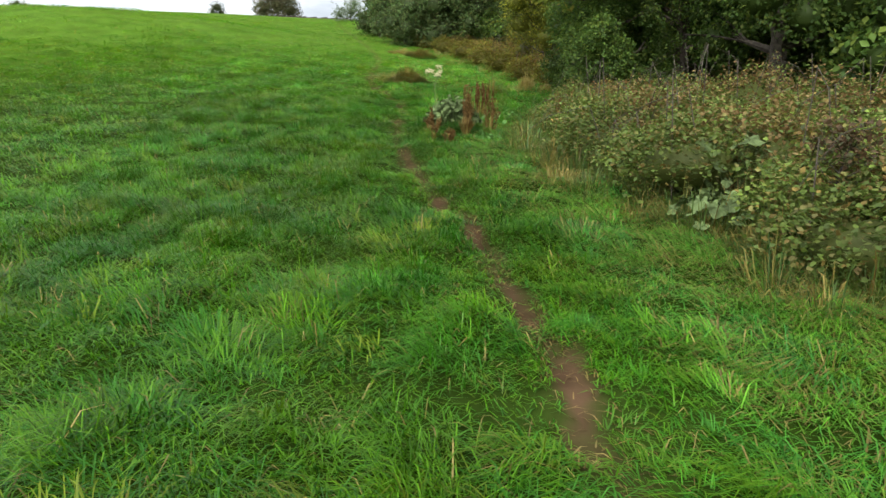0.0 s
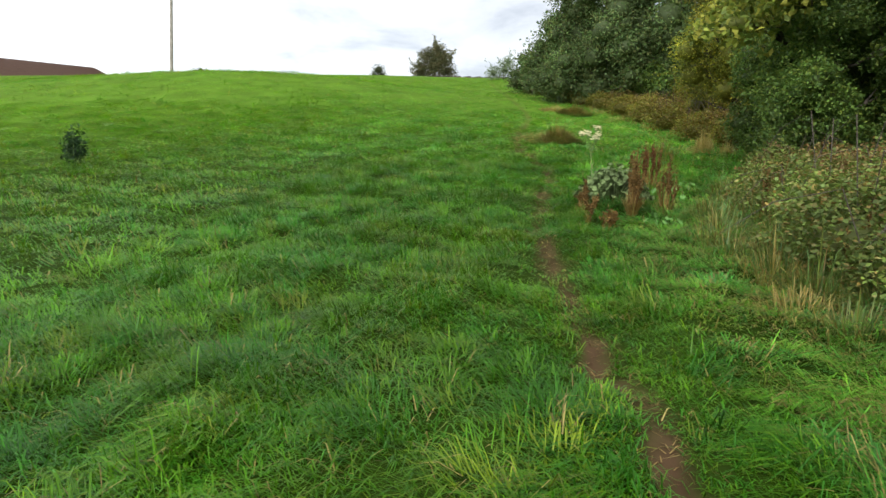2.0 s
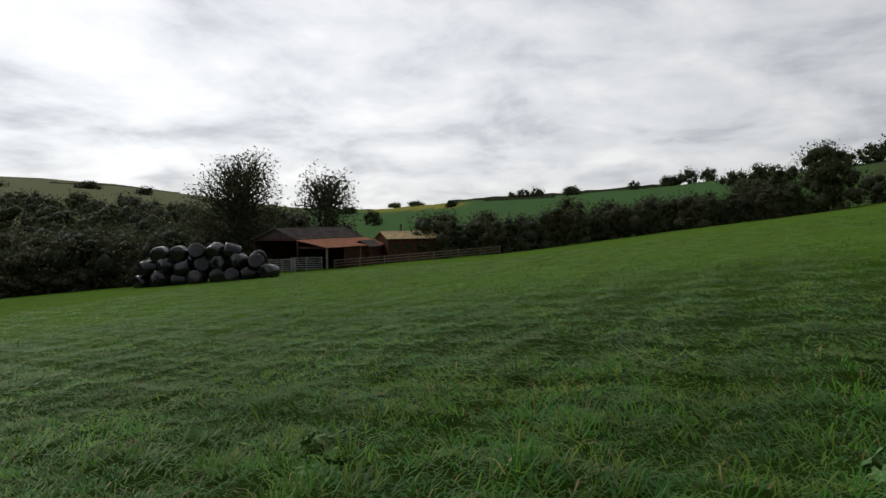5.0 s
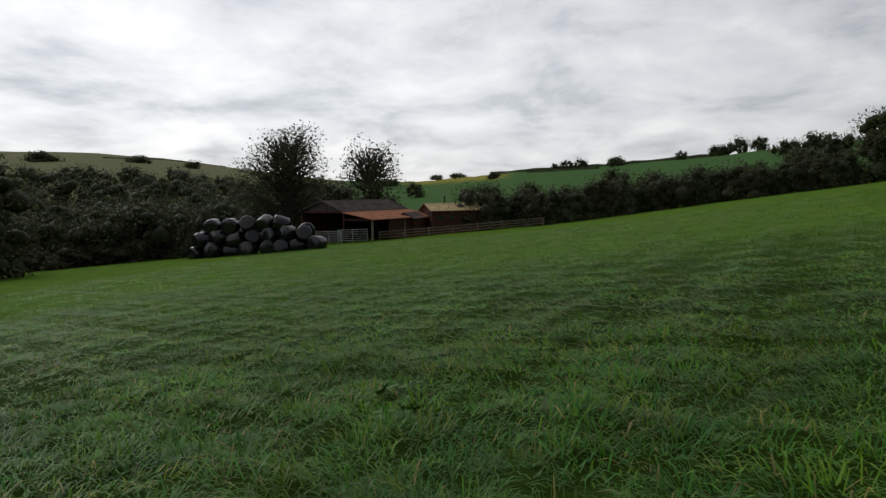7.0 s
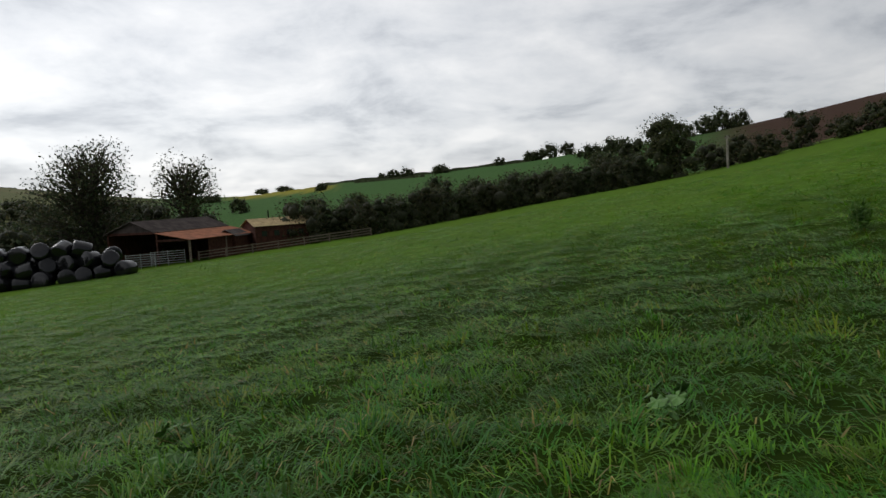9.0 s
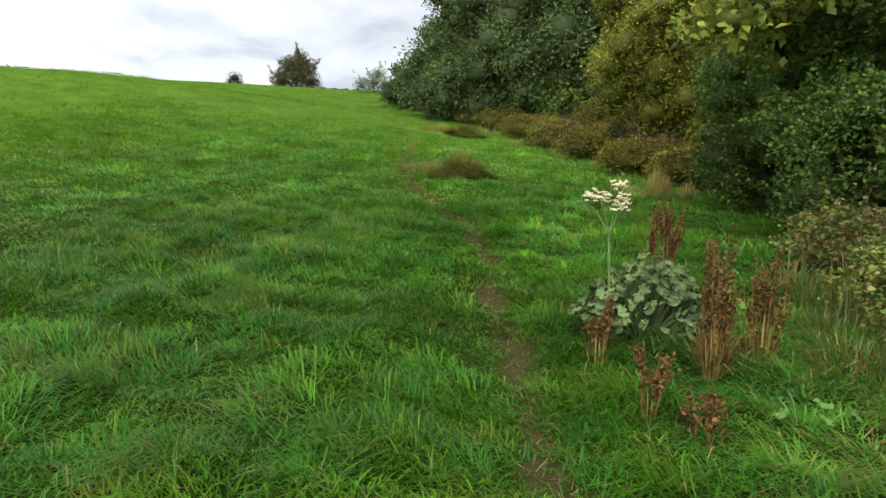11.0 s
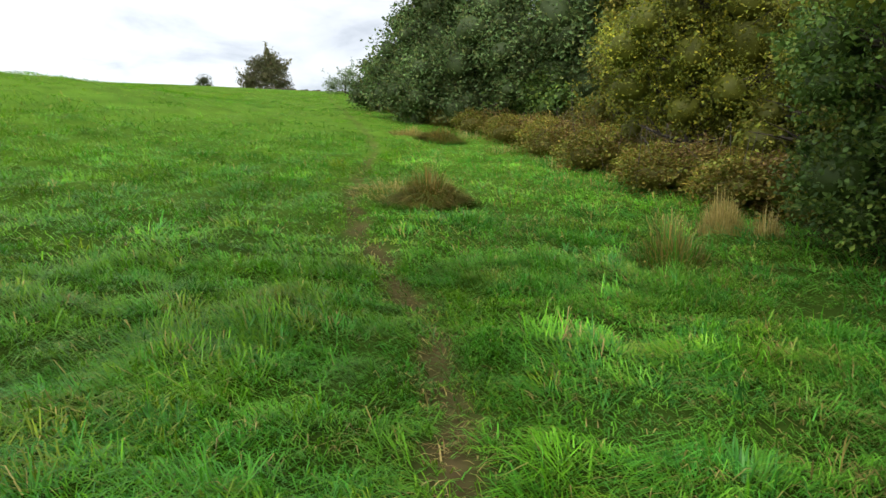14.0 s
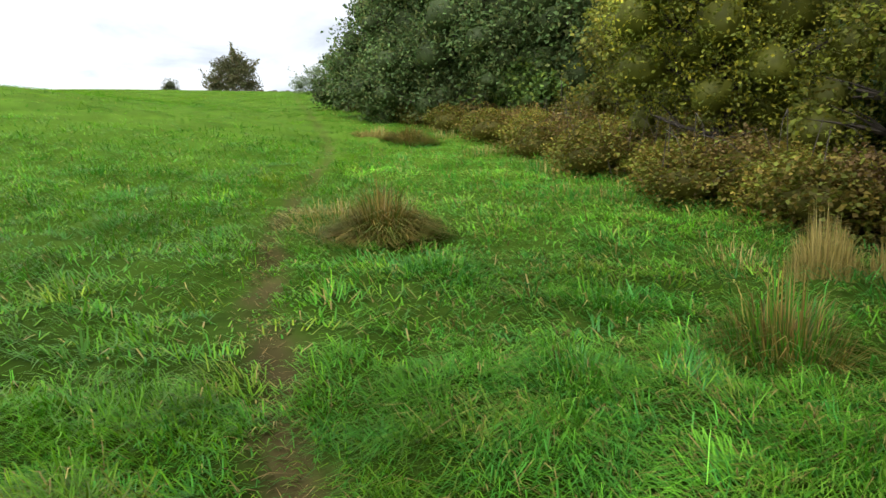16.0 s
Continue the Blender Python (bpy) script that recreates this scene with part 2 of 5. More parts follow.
def path_x(y):
    """The trodden line: where it runs, for a given y."""
    return np.interp(y, [-6, 2, 3.3, 4.6, 5.8, 6.8, 8, 10, 12.8, 14.5, 16, 17.2, 18.3, 20.5, 23, 26.5, 30, 34, 43, 52, 60],
                     [0.9, 0.97, 1.03, 1.0, 0.95, 0.78, 0.71, 0.6, 0.78, 1.0, 0.97, 0.76, 0.56, 0.38, 0.5, 0.85, 0.8, 0.4, -0.2, -1.2, -1.7])


def path_mask(x, y):
    """0 to 1: how far the turf is worn away."""
    d = np.abs(x - path_x(y) - 0.05 * wav(x * 0, y, 1.3, 3.0) - 0.035 * wav(x, y, 0.37, 1.0))
    w = np.interp(y, [0, 7, 9, 16, 19, 24, 60], [0.070, 0.070, 0.07, 0.09, 0.10, 0.09, 0.07])
    worn = np.interp(y, [0, 6.5, 8, 13, 17, 22, 35, 60], [1.0, 1.0, 0.80, 0.68, 0.66, 0.58, 0.45, 0.25])
    worn = worn * np.clip(0.85 + 0.5 * wav(x * 0, y, 1.7, 5.0), 0.35, 1.0)
    return (1 - smooth(w * 0.6, w * 1.9, d)) * worn


def graded(lo, hi, step, far_lo, far_hi, grow=1.09):
    mid = np.arange(lo, hi + 1e-6, step)
    a, s, left = lo, step, []
    while a > far_lo:
        s *= grow; a -= s; left.append(a)
    a, s, right = hi, step, []
    while a < far_hi:
        s *= grow; a += s; right.append(a)
    return np.concatenate([left[::-1], mid, right])


gx = graded(-3.4, 3.8, 0.10, -4200, 4200)
gy = graded(-1.0, 24.0, 0.11, -4200, 4200)
GX, GY = np.meshgrid(gx, gy)
GZ = ground_z(GX, GY)
pm = path_mask(GX, GY)
GZ = GZ - 0.05 * pm + 0.012 * pm * wav(GX, GY, 0.45, 2.0)
r_g = np.hypot(GX - EYE0[0], GY - EYE0[1])
az_g = np.degrees(np.arctan2(-(GX - EYE0[0]), GY - EYE0[1]))


def blend(base, colour, w):
    return base * (1 - w[..., None]) + np.array(colour) * w[..., None]


# near turf darkened like shaded gaps between blades; far turf takes blade colour
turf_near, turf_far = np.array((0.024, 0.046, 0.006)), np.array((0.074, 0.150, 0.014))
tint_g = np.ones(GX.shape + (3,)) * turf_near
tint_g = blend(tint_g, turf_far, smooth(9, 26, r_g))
patchy = 0.5 + 0.5 * wav(GX, GY, 11, 6.0)
tint_g = blend(tint_g, (0.092, 0.145, 0.016), 0.5 * patchy * smooth(15, 40, r_g))
wood = smooth(5.5, 7.5, GX - 0.25 * np.clip(8 - GY, -8, 8) * 0.3) * smooth(-8, -2, GY) * (1 - smooth(46, 54, GY + GX)) * (1 - smooth(60, 80, GX))
tint_g = blend(tint_g, (0.045, 0.034, 0.020), wood)
earth = np.array((0.072, 0.044, 0.024)) * (1 + 0.25 * wav(GX, GY, 0.6, 3.0))[..., None]
tint_g = tint_g * (1 - pm[..., None]) + earth * pm[..., None]
u_r = np.clip(r_g / np.interp(az_g, SKY_AZ, SKY_R), 0, 2)
out = smooth(95, 130, r_g) * smooth(24, 30, az_g) * (1 - smooth(155, 165, az_g))
tint_g = blend(tint_g, (0.058, 0.125, 0.036), out)
tint_g = blend(tint_g, (0.060, 0.036, 0.026), out * (1 - smooth(64, 68, az_g)) * smooth(140, 160, r_g))   # ploughed hill
tint_g = blend(tint_g, (0.24, 0.22, 0.035), out * smooth(97, 98.5, az_g) * (1 - smooth(105, 107, az_g)) * smooth(0.78, 0.82, u_r))
moor = out * smooth(110, 114, az_g)
tint_g = blend(tint_g, (0.135, 0.145, 0.070), moor)
tint_g = blend(tint_g, (0.185, 0.155, 0.085), moor * smooth(0.0, 0.6, wav(GX, GY, 330, 1.0)) * smooth(0.5, 0.8, u_r))
farmwood = smooth(58, 62, r_g) * (1 - smooth(115, 240, r_g)) * smooth(112, 116, az_g)
tint_g = blend(tint_g, (0.035, 0.042, 0.020), farmwood)
ny, nx = GX.shape
idx = np.arange(nx * ny).reshape(ny, nx)
quads = np.stack([idx[:-1, :-1], idx[:-1, 1:], idx[1:, 1:], idx[1:, :-1]], -1).reshape(-1, 4)
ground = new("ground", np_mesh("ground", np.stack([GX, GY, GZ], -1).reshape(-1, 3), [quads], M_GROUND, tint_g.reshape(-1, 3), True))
tagged(ground, "sloping green meadow with a narrow trodden earth path", "ground", kind="structure")


def gz1(x, y):
    return float(ground_z(x, y) - 0.05 * path_mask(x, y))

# ---------------- grass ----------------
def blade_mesh(name, x, y, z, length, width, heading, bend, tint, material, two=True):
    """Blades of grass as one mesh: each a bent strip that ends in a point."""
    n = len(x)
    dx, dy = np.cos(heading), np.sin(heading)
    sx, sy = -dy, dx
    p = np.stack([x, y, z], 1)
    d = np.stack([dx, dy, 0 * dx], 1)
    s = np.stack([sx, sy, 0 * sx], 1) * (width / 2)[:, None]
    up = np.array([0, 0, 1.0])
    mid_h, mid_d = length * np.clip(0.52 - 0.31 * bend, 0.09, 0.55), length * bend * 0.38
    tip_h, tip_d = mid_h * np.clip(1.55 - bend, 0.2, 1.5), length * bend * 0.85
    m = p + d * mid_d[:, None] + up * mid_h[:, None]
    tip = p + d * tip_d[:, None] + up * tip_h[:, None]
    if two:
        v = np.stack([p - s, p + s, m + s * 0.8, m - s * 0.8, tip], 1)
        base = np.arange(n)[:, None] * 5
        faces = [base + np.array([0, 1, 2, 3]), base + np.array([3, 2, 4])]
        k = 5
    else:
        v = np.stack([p - s, p + s, tip], 1)
        base = np.arange(n)[:, None] * 3
        faces = [base + np.array([0, 1, 2])]
        k = 3
    col = tint[:, None, :] * np.ones((1, k, 1))
    return np_mesh(name, v.reshape(-1, 3), faces, material, col.reshape(-1, 3))


def scatter(n, x0, x1, y0, y1):
    return rng.uniform(x0, x1, n), rng.uniform(y0, y1, n)


GREENS = np.array([(0.085, 0.225, 0.005), (0.040, 0.170, 0.012), (0.118, 0.232, 0.007), (0.056, 0.205, 0.010), (0.105, 0.260, 0.008), (0.150, 0.205, 0.012)])
STRAW = np.array((0.34, 0.27, 0.085))


def grass_tint(x, y, kind, light):
    """Colour of each blade: its tuft's kind of grass, the slow drift over the meadow, dry blades and the paler verge."""
    n = len(x)
    t = GREENS[kind] * light[:, None]
    sway = np.clip(0.5 + 0.6 * wav(x, y, 4.1, 8.0), 0, 1)[:, None]
    t = t * (1 - 0.35 * sway) + GREENS[1] * 0.35 * sway
    verge = smooth(0.35, 1.1, x - path_x(y))
    pale = verge * (0.75 + 0.25 * wav(x, y, 1.1, 6.0)) * (1 - 0.3 * smooth(9, 13, y))
    t = t * (1 + pale[:, None] * np.array((0.58, 0.64, 2.4))) + pale[:, None] * np.array((0.008, 0.009, 0.012))
    bare = smooth(0.35, 0.8, wav(x, y, 1.05, 2.0) + 0.5 * wav(y, x, 0.43, 5.0))
    side = 0.02 + 0.11 * bare + verge * (1 - 0.6 * smooth(8, 12, y)) * (0.19 + 0.2 * np.clip(wav(x, y, 1.9, 2.0), 0, 1)) + 0.25 * path_mask(x, y)
    is_dry = rng.random(n) < side
    t[is_dry] = STRAW * rng.uniform(0.35, 1.15, (int(is_dry.sum()), 1))
    t = t * (1 + smooth(-4, -8, x)[:, None] * np.array((0.14, 0.02, -0.25))) * (1 + 0.32 * smooth(10, 24, y))[:, None]          # blades warmer towards -x, lighter up the slope
    return t * rng.uniform(0.7, 1.25, (n, 1))


def meadow(name, n, x0, x1, y0, y1, length, width, tuft_r, tufts, label, two=True, keep=None, loose=0.35):
    """Turf as many overlapping tufts: in each the blades fan out from its foot and lean over together."""
    area = (x1 - x0) * (y1 - y0)
    m = int(tufts * area)
    cx, cy = scatter(m, x0, x1, y0, y1)
    radius = tuft_r * rng.uniform(0.55, 1.5, m)
    vigour = np.clip(1 + 0.35 * wav(cx, cy, 2.3, 5.0) + 0.25 * wav(cy, -cx, 0.83, 3.0) + rng.normal(0, 0.32, m), 0.58, 2.0)
    lean = 1.5 * wav(cx, cy, 3.3, 3.3) + rng.normal(0, 0.75, m) + 3.4 + 1.2 * smooth(-4, -9, cx)
    kind = rng.choice(len(GREENS), m, p=[0.25, 0.19, 0.17, 0.19, 0.13, 0.07])
    light = np.clip(rng.normal(1.0, 0.27, m), 0.42, 1.5)
    w = radius ** 2
    k = rng.choice(m, n, p=w / w.sum())
    off = rng.normal(0, 0.55, (n, 2))
    stray = rng.random(n) < loose
    off[stray] *= 2.6
    x, y = cx[k] + off[:, 0] * radius[k], cy[k] + off[:, 1] * radius[k]
    ok = (rng.random(n) > path_mask(x, y) * 1.05) & (x > x0) & (x < x1) & (y > y0) & (y < y1)
    if keep is not None:
        ok &= keep(x, y)
    x, y, k, off = x[ok], y[ok], k[ok], off[ok]
    n = len(x)
    rr = np.clip(np.hypot(off[:, 0], off[:, 1]), 0, 1.6)
    vx = off[:, 0] * 0.8 + 0.75 * np.cos(lean[k]) + rng.normal(0, 0.45, n)
    vy = off[:, 1] * 0.8 + 0.75 * np.sin(lean[k]) + rng.normal(0, 0.45, n)
    head = np.arctan2(vy, vx)
    verge = smooth(0.4, 1.2, x - path_x(y))
    bend = np.clip(0.72 + 0.30 * rr + 0.18 * verge * (1 - smooth(9, 13, y)) + rng.normal(0, 0.2, n), 0.1, 1.12)
    L = length * vigour[k] * (1.15 - 0.3 * rr) * rng.uniform(0.6, 1.35, n)
    worn = np.exp(-((x - path_x(y)) / 0.28) ** 2)
    L = np.clip(L, 0.05, 0.5) * (1 - 0.45 * worn)
    z = ground_z(x, y) - 0.05 * path_mask(x, y) + 0.012 + 0.03 * vigour[k] * np.clip(1 - rr, 0, 1) * (1 - worn)
    W = width * rng.uniform(0.55, 1.45, n)
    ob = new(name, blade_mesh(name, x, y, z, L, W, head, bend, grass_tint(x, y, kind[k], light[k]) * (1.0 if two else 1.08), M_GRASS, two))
    return tagged(ob, label, "grass", kind="stuff")


meadow("grass_near", 370000, -3.4, 3.6, 0.4, 17.5, 0.19, 0.0064, 0.17, 34, "long lush green meadow grass lying in tufts beside the path")
meadow("grass_verge", 300000, -9, 6, -1.0, 30, 0.20, 0.0104, 0.21, 20, "long damp green meadow grass growing in tufts",
       keep=lambda x, y: ((x < -3.4) | (x > 3.6) | (y > 17.5)) & (rng.random(len(x)) > 0.75 * smooth(22, 30, y)) & (rng.random(len(x)) > 0.75 * smooth(-6, -9, x)))
meadow("grass_field", 380000, -52, 5, -18, 62, 0.20, 0.020, 0.38, 4.4, "tall green pasture grass in tufts on the slope", two=False,
       keep=lambda x, y: (rng.random(len(x)) < np.maximum(np.maximum(smooth(-5, -9, x), smooth(20, 30, y)), smooth(1, -1, y))))
meadow("grass_slope", 300000, -26, -7, -9, 26, 0.19, 0.0135, 0.25, 12, "green pasture grass lying over on the slope", two=False,
       keep=lambda x, y: (rng.random(len(x)) < smooth(-6, -9, x) * (1 - 0.8 * smooth(-15, -26, x))))
# dead straw and fallen bits trodden into the path
sx, sy = scatter(20000, -0.2, 2.0, 0, 24)
sk = np.abs(sx - path_x(sy)) < 0.30 * rng.random(len(sx))
sx, sy = sx[sk], sy[sk]
straw_litter = new("straw_litter", blade_mesh("straw_litter", sx, sy, ground_z(sx, sy) - 0.05 * path_mask(sx, sy) + 0.004, rng.uniform(0.04, 0.16, len(sx)), rng.uniform(0.003, 0.007, len(sx)),
                   rng.uniform(0, 6.28, len(sx)), np.full(len(sx), 1.2), np.array([(0.24, 0.165, 0.06)]) * rng.uniform(0.3, 1.2, (len(sx), 1)), M_DRY))
tagged(straw_litter, "dead straw trodden into the earth path", "straw", kind="stuff")

# ---------------- leaves, trees and bushes ----------------
def leaf_mesh(name, p, size, tint, material, up=0.6, aspect=0.62, droop=0.0, extra=None):
    """Leaves as one mesh: each a small folded diamond, turned at random and mostly facing up."""
    n = len(p)
    nrm = rng.normal(size=(n, 3)); nrm[:, 2] += up * 2.0
    nrm /= np.linalg.norm(nrm, axis=1)[:, None]
    t = rng.normal(size=(n, 3)); t[:, 2] -= droop
    t -= nrm * (t * nrm).sum(1)[:, None]
    t /= np.linalg.norm(t, axis=1)[:, None] + 1e-9
    b = np.cross(nrm, t)
    s = (np.ones(n) * size * rng.uniform(0.6, 1.35, n))[:, None]
    v = np.stack([p - t * s * 0.5, p + b * s * aspect * 0.5 + nrm * s * 0.12 - t * s * 0.05, p + t * s * 0.5,
                  p - b * s * aspect * 0.5 + nrm * s * 0.12 - t * s * 0.05], 1)
    base = np.arange(n)[:, None] * 4
    faces = [np.concatenate([base + np.array([0, 1, 2]), base + np.array([0, 2, 3])])]
    verts, col = v.reshape(-1, 3), np.repeat(tint, 4, axis=0)
    if extra is not None:
        ev, ef, ec = extra
        faces.append(ef + len(verts))
        verts, col = np.concatenate([verts, ev]), np.concatenate([col, ec])
    return np_mesh(name, verts, faces, material, col)


ICO = bmesh.new()
bmesh.ops.create_icosphere(ICO, subdivisions=1, radius=1.0)
ICO_V = np.array([v.co[:] for v in ICO.verts])
ICO_F = np.array([[v.index for v in f.verts] for f in ICO.faces])
ICO.free()


def lobe_points(lobes, n, shell=0.45, flat=False):
    lobes = np.array(lobes, dtype=float)
    area = lobes[:, 3] * lobes[:, 4] + lobes[:, 5] * (lobes[:, 3] + lobes[:, 4])
    k = rng.choice(len(lobes), n, p=area / area.sum())
    d = rng.normal(size=(n, 3)); d /= np.linalg.norm(d, axis=1)[:, None]
    if flat:
        d[:, 2] = np.abs(d[:, 2])
    r = 1 - shell * rng.random(n) ** 1.6
    r = r * (1 + 0.13 * np.sin(d[:, 0] * 7 + k * 1.3) * np.sin(d[:, 2] * 8 + k) + 0.10 * np.sin(d[:, 1] * 15 + k * 2.1 + d[:, 2] * 11))
    r = r + np.clip(rng.normal(0, 0.05, n), -0.05, 0.2)
    return lobes[k, :3] + d * r[:, None] * lobes[k, 3:6], k


def shade_cores(lobes, tint, scale):
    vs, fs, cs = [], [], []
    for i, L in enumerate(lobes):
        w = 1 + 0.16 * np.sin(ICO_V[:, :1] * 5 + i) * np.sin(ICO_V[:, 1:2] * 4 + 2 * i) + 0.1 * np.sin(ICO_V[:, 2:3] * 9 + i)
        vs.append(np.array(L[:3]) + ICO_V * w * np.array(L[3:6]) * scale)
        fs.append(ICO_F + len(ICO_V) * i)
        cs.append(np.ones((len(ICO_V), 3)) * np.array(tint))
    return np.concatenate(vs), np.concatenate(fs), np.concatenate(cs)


def pick_tint(palette, n, k=None, spread=0.3):
    pal = np.array(palette)
    t = pal[rng.integers(0, len(pal), n)]
    if k is not None:
        t = t * (1 + 0.26 * np.sin(k * 2.7))[:, None]
    return t * rng.uniform(1 - spread, 1 + spread, (n, 1))


HOLLY = [(0.066, 0.125, 0.022), (0.089, 0.162, 0.028), (0.116, 0.197, 0.034), (0.055, 0.106, 0.024), (0.142, 0.193, 0.030)]
SPRUCE = [(0.071, 0.127, 0.039), (0.094, 0.159, 0.048), (0.124, 0.193, 0.057), (0.092, 0.127, 0.034), (0.115, 0.132, 0.037)]
YELLOW = [(0.282, 0.282, 0.026), (0.216, 0.246, 0.024), (0.168, 0.204, 0.024), (0.384, 0.348, 0.031), (0.180, 0.206, 0.026), (0.142, 0.168, 0.024), (0.126, 0.154, 0.026)]
OLIVE = [(0.149, 0.165, 0.024), (0.182, 0.182, 0.025), (0.121, 0.149, 0.025), (0.220, 0.187, 0.029)]
BRAMBLE = [(0.130, 0.195, 0.034), (0.160, 0.230, 0.040), (0.100, 0.155, 0.030), (0.240, 0.175, 0.046), (0.180, 0.230, 0.046), (0.140, 0.205, 0.038), (0.120, 0.180, 0.042), (0.210, 0.200, 0.060)]
RUSSET = [(0.189, 0.140, 0.024), (0.237, 0.175, 0.029), (0.196, 0.196, 0.025), (0.147, 0.182, 0.024), (0.154, 0.112, 0.022), (0.307, 0.237, 0.041), (0.210, 0.237, 0.031), (0.168, 0.196, 0.025)]
FAR_DARK = [(0.045, 0.068, 0.030), (0.057, 0.080, 0.033), (0.073, 0.085, 0.035), (0.088, 0.083, 0.037)]
FAR_MID = [(0.060, 0.088, 0.032), (0.072, 0.100, 0.034), (0.088, 0.100, 0.038)]


def woody(name, x, y, h, lobes, n, leaf, palette, label, category="tree", group="", trunk=0.14, core=0.62, up=0.5,
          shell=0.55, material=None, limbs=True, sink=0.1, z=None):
    """A tree or bush: tapered trunk with limbs into each lobe of the crown, and a crown of leaves.
    lobes: x, y, z, rx, ry, rz about the foot of the trunk."""
    z0 = gz1(x, y) if z is None else z
    top = empty(name, x, y, z0, 0, label, category, group)
    bm = bmesh.new()
    lean = rng.normal(0, 0.03, 2)
    th = h * 0.72
    tube(bm, [(0, 0, -sink), (lean[0] * th * 0.4, lean[1] * th * 0.4, th * 0.4), (lean[0] * th, lean[1] * th, th)], [trunk * 1.25, trunk * 0.8, trunk * 0.25], 6)
    if limbs:
        for L in lobes:
            c = Vector(L[:3])
            s = Vector((lean[0] * th * 0.4, lean[1] * th * 0.4, min(th * 0.8, max(0.12 * h, c.z - 0.7 * L[5]))))
            mid = s.lerp(c, 0.5) + Vector((0, 0, 0.12 * L[5]))
            tube(bm, [s, mid, c + Vector((0, 0, 0.4 * L[5]))], [trunk * 0.5, trunk * 0.32, trunk * 0.1], 4)
            for q in range(3 if n > 2400 else 0):
                d = Vector(rng.normal(size=3)).normalized()
                tip = c + Vector((d.x * L[3], d.y * L[4], abs(d.z) * L[5])) * 0.95
                tube(bm, [mid, mid.lerp(tip, 0.55) + Vector((0, 0, 0.06 * L[5])), tip], [trunk * 0.25, trunk * 0.14, trunk * 0.04], 3)
    part("trunk", bm, M_BARK, top, "dark bark")
    p, k = lobe_points(lobes, n, shell)
    sprays = int(len(lobes) * 7)
    if limbs and n > 2500 and leaf < 0.19:
        s0, sk = lobe_points(lobes, sprays, 0.1)
        per = max(4, n // (sprays * 6))
        cen = np.array(lobes)[sk, :3]
        out_d = s0 - cen
        out_d /= np.linalg.norm(out_d, axis=1)[:, None]
        out_d = out_d + rng.normal(0, 0.35, out_d.shape) + np.array([0, 0, 0.35])
        ln = rng.uniform(0.12, 0.42, sprays) * np.array(lobes)[sk, 3]
        u = rng.random((sprays, per))
        q = s0[:, None, :] + out_d[:, None, :] * (ln[:, None] * u * 1.6)[..., None] + rng.normal(0, leaf * 0.55, (sprays, per, 3))
        p, k = np.concatenate([p, q.reshape(-1, 3)]), np.concatenate([k, np.repeat(sk, per)])
    ok = p[:, 2] > -0.05
    p, k = p[ok], k[ok]
    # cores at half the leaf colour: the crown's inner shade put into colour
    ex = shade_cores(lobes, np.mean(palette, axis=0) * 0.5, core) if core else None
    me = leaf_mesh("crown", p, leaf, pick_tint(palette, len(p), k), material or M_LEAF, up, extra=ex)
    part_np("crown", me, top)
    return top


def blob_crown(w, h, base=0.0, n=7, squash=0.9, fat=1.0):
    """Lobes of an uneven crown of width w between heights base and h."""
    out = []
    hh = h - base
    n = int(n * 3.2)
    for i in range(n):
        a = 2.4 * i + rng.uniform(-0.7, 0.7)
        f = (i + 0.5) / n
        wide = 1.0 - 0.75 * max(0.0, f - 0.35) ** 1.3 - 0.25 * max(0.0, 0.2 - f)
        off = w * 0.5 * wide * rng.uniform(0.2, 0.88)
        rr = w * 0.5 * rng.uniform(0.20, 0.42) * (0.6 + 0.4 * wide) * fat
        out.append((math.cos(a) * off, math.sin(a) * off, base + hh * (0.12 + 0.76 * f) * rng.uniform(0.94, 1.04), rr, rr * rng.uniform(0.8, 1.2), min(rr * squash, hh * 0.3 * fat) * rng.uniform(0.8, 1.3)))
    return out


# near hedge on the side of the wood
def near_tree(x, y, h, w, n, leaf, palette, label, base=0.0, lob=9, category="tree", **kw):
    return woody("hedgerow_tree" if category == "tree" else "bush", x, y, h, blob_crown(w, h, base, lob), n, leaf, palette, label, category, "hedgerow beside the meadow", **kw)


near_tree(6.15, 17.0, 4.6, 3.1, 44000, 0.068, HOLLY, "dense dark green holly bush down to the grass", -0.3, 11, "bush", trunk=0.09)
near_tree(5.75, 14.9, 3.4, 2.5, 36000, 0.064, HOLLY, "dark green holly bush at the meadow edge", -0.3, 9, "bush", trunk=0.08)
near_tree(7.4, 15.2, 7.5, 4.4, 28000, 0.085, HOLLY, "tall dark green holly tree with shaded inside", 0.8, 12, trunk=0.16)
near_tree(7.7, 11.8, 7.0, 4.2, 24000, 0.085, HOLLY, "tall dark green holly tree behind brambles", 0.9, 12, trunk=0.16)
near_tree(9.6, 8.6, 7.2, 4.6, 15989, 0.111, HOLLY, "dark leafy tree with deep shade beneath it", 1.4, 11, trunk=0.17)
near_tree(10.2, 4.6, 6.8, 4.6, 9594, 0.123, HOLLY, "dark leafy tree standing behind the brambles", 1.2, 10, trunk=0.17)
near_tree(12.5, 12.5, 8.0, 6.0, 9594, 0.160, HOLLY, "tall dark woodland tree behind the hedge", 0.4, 10, trunk=0.2)
near_tree(12.5, 7.0, 8.0, 6.0, 7462, 0.160, HOLLY, "tall dark woodland tree behind the hedge", 0.2, 10, trunk=0.2)
near_tree(11.5, 19.0, 7.5, 5.5, 9594, 0.147, OLIVE, "olive green woodland tree behind the hedge", 0.4, 10, trunk=0.2)
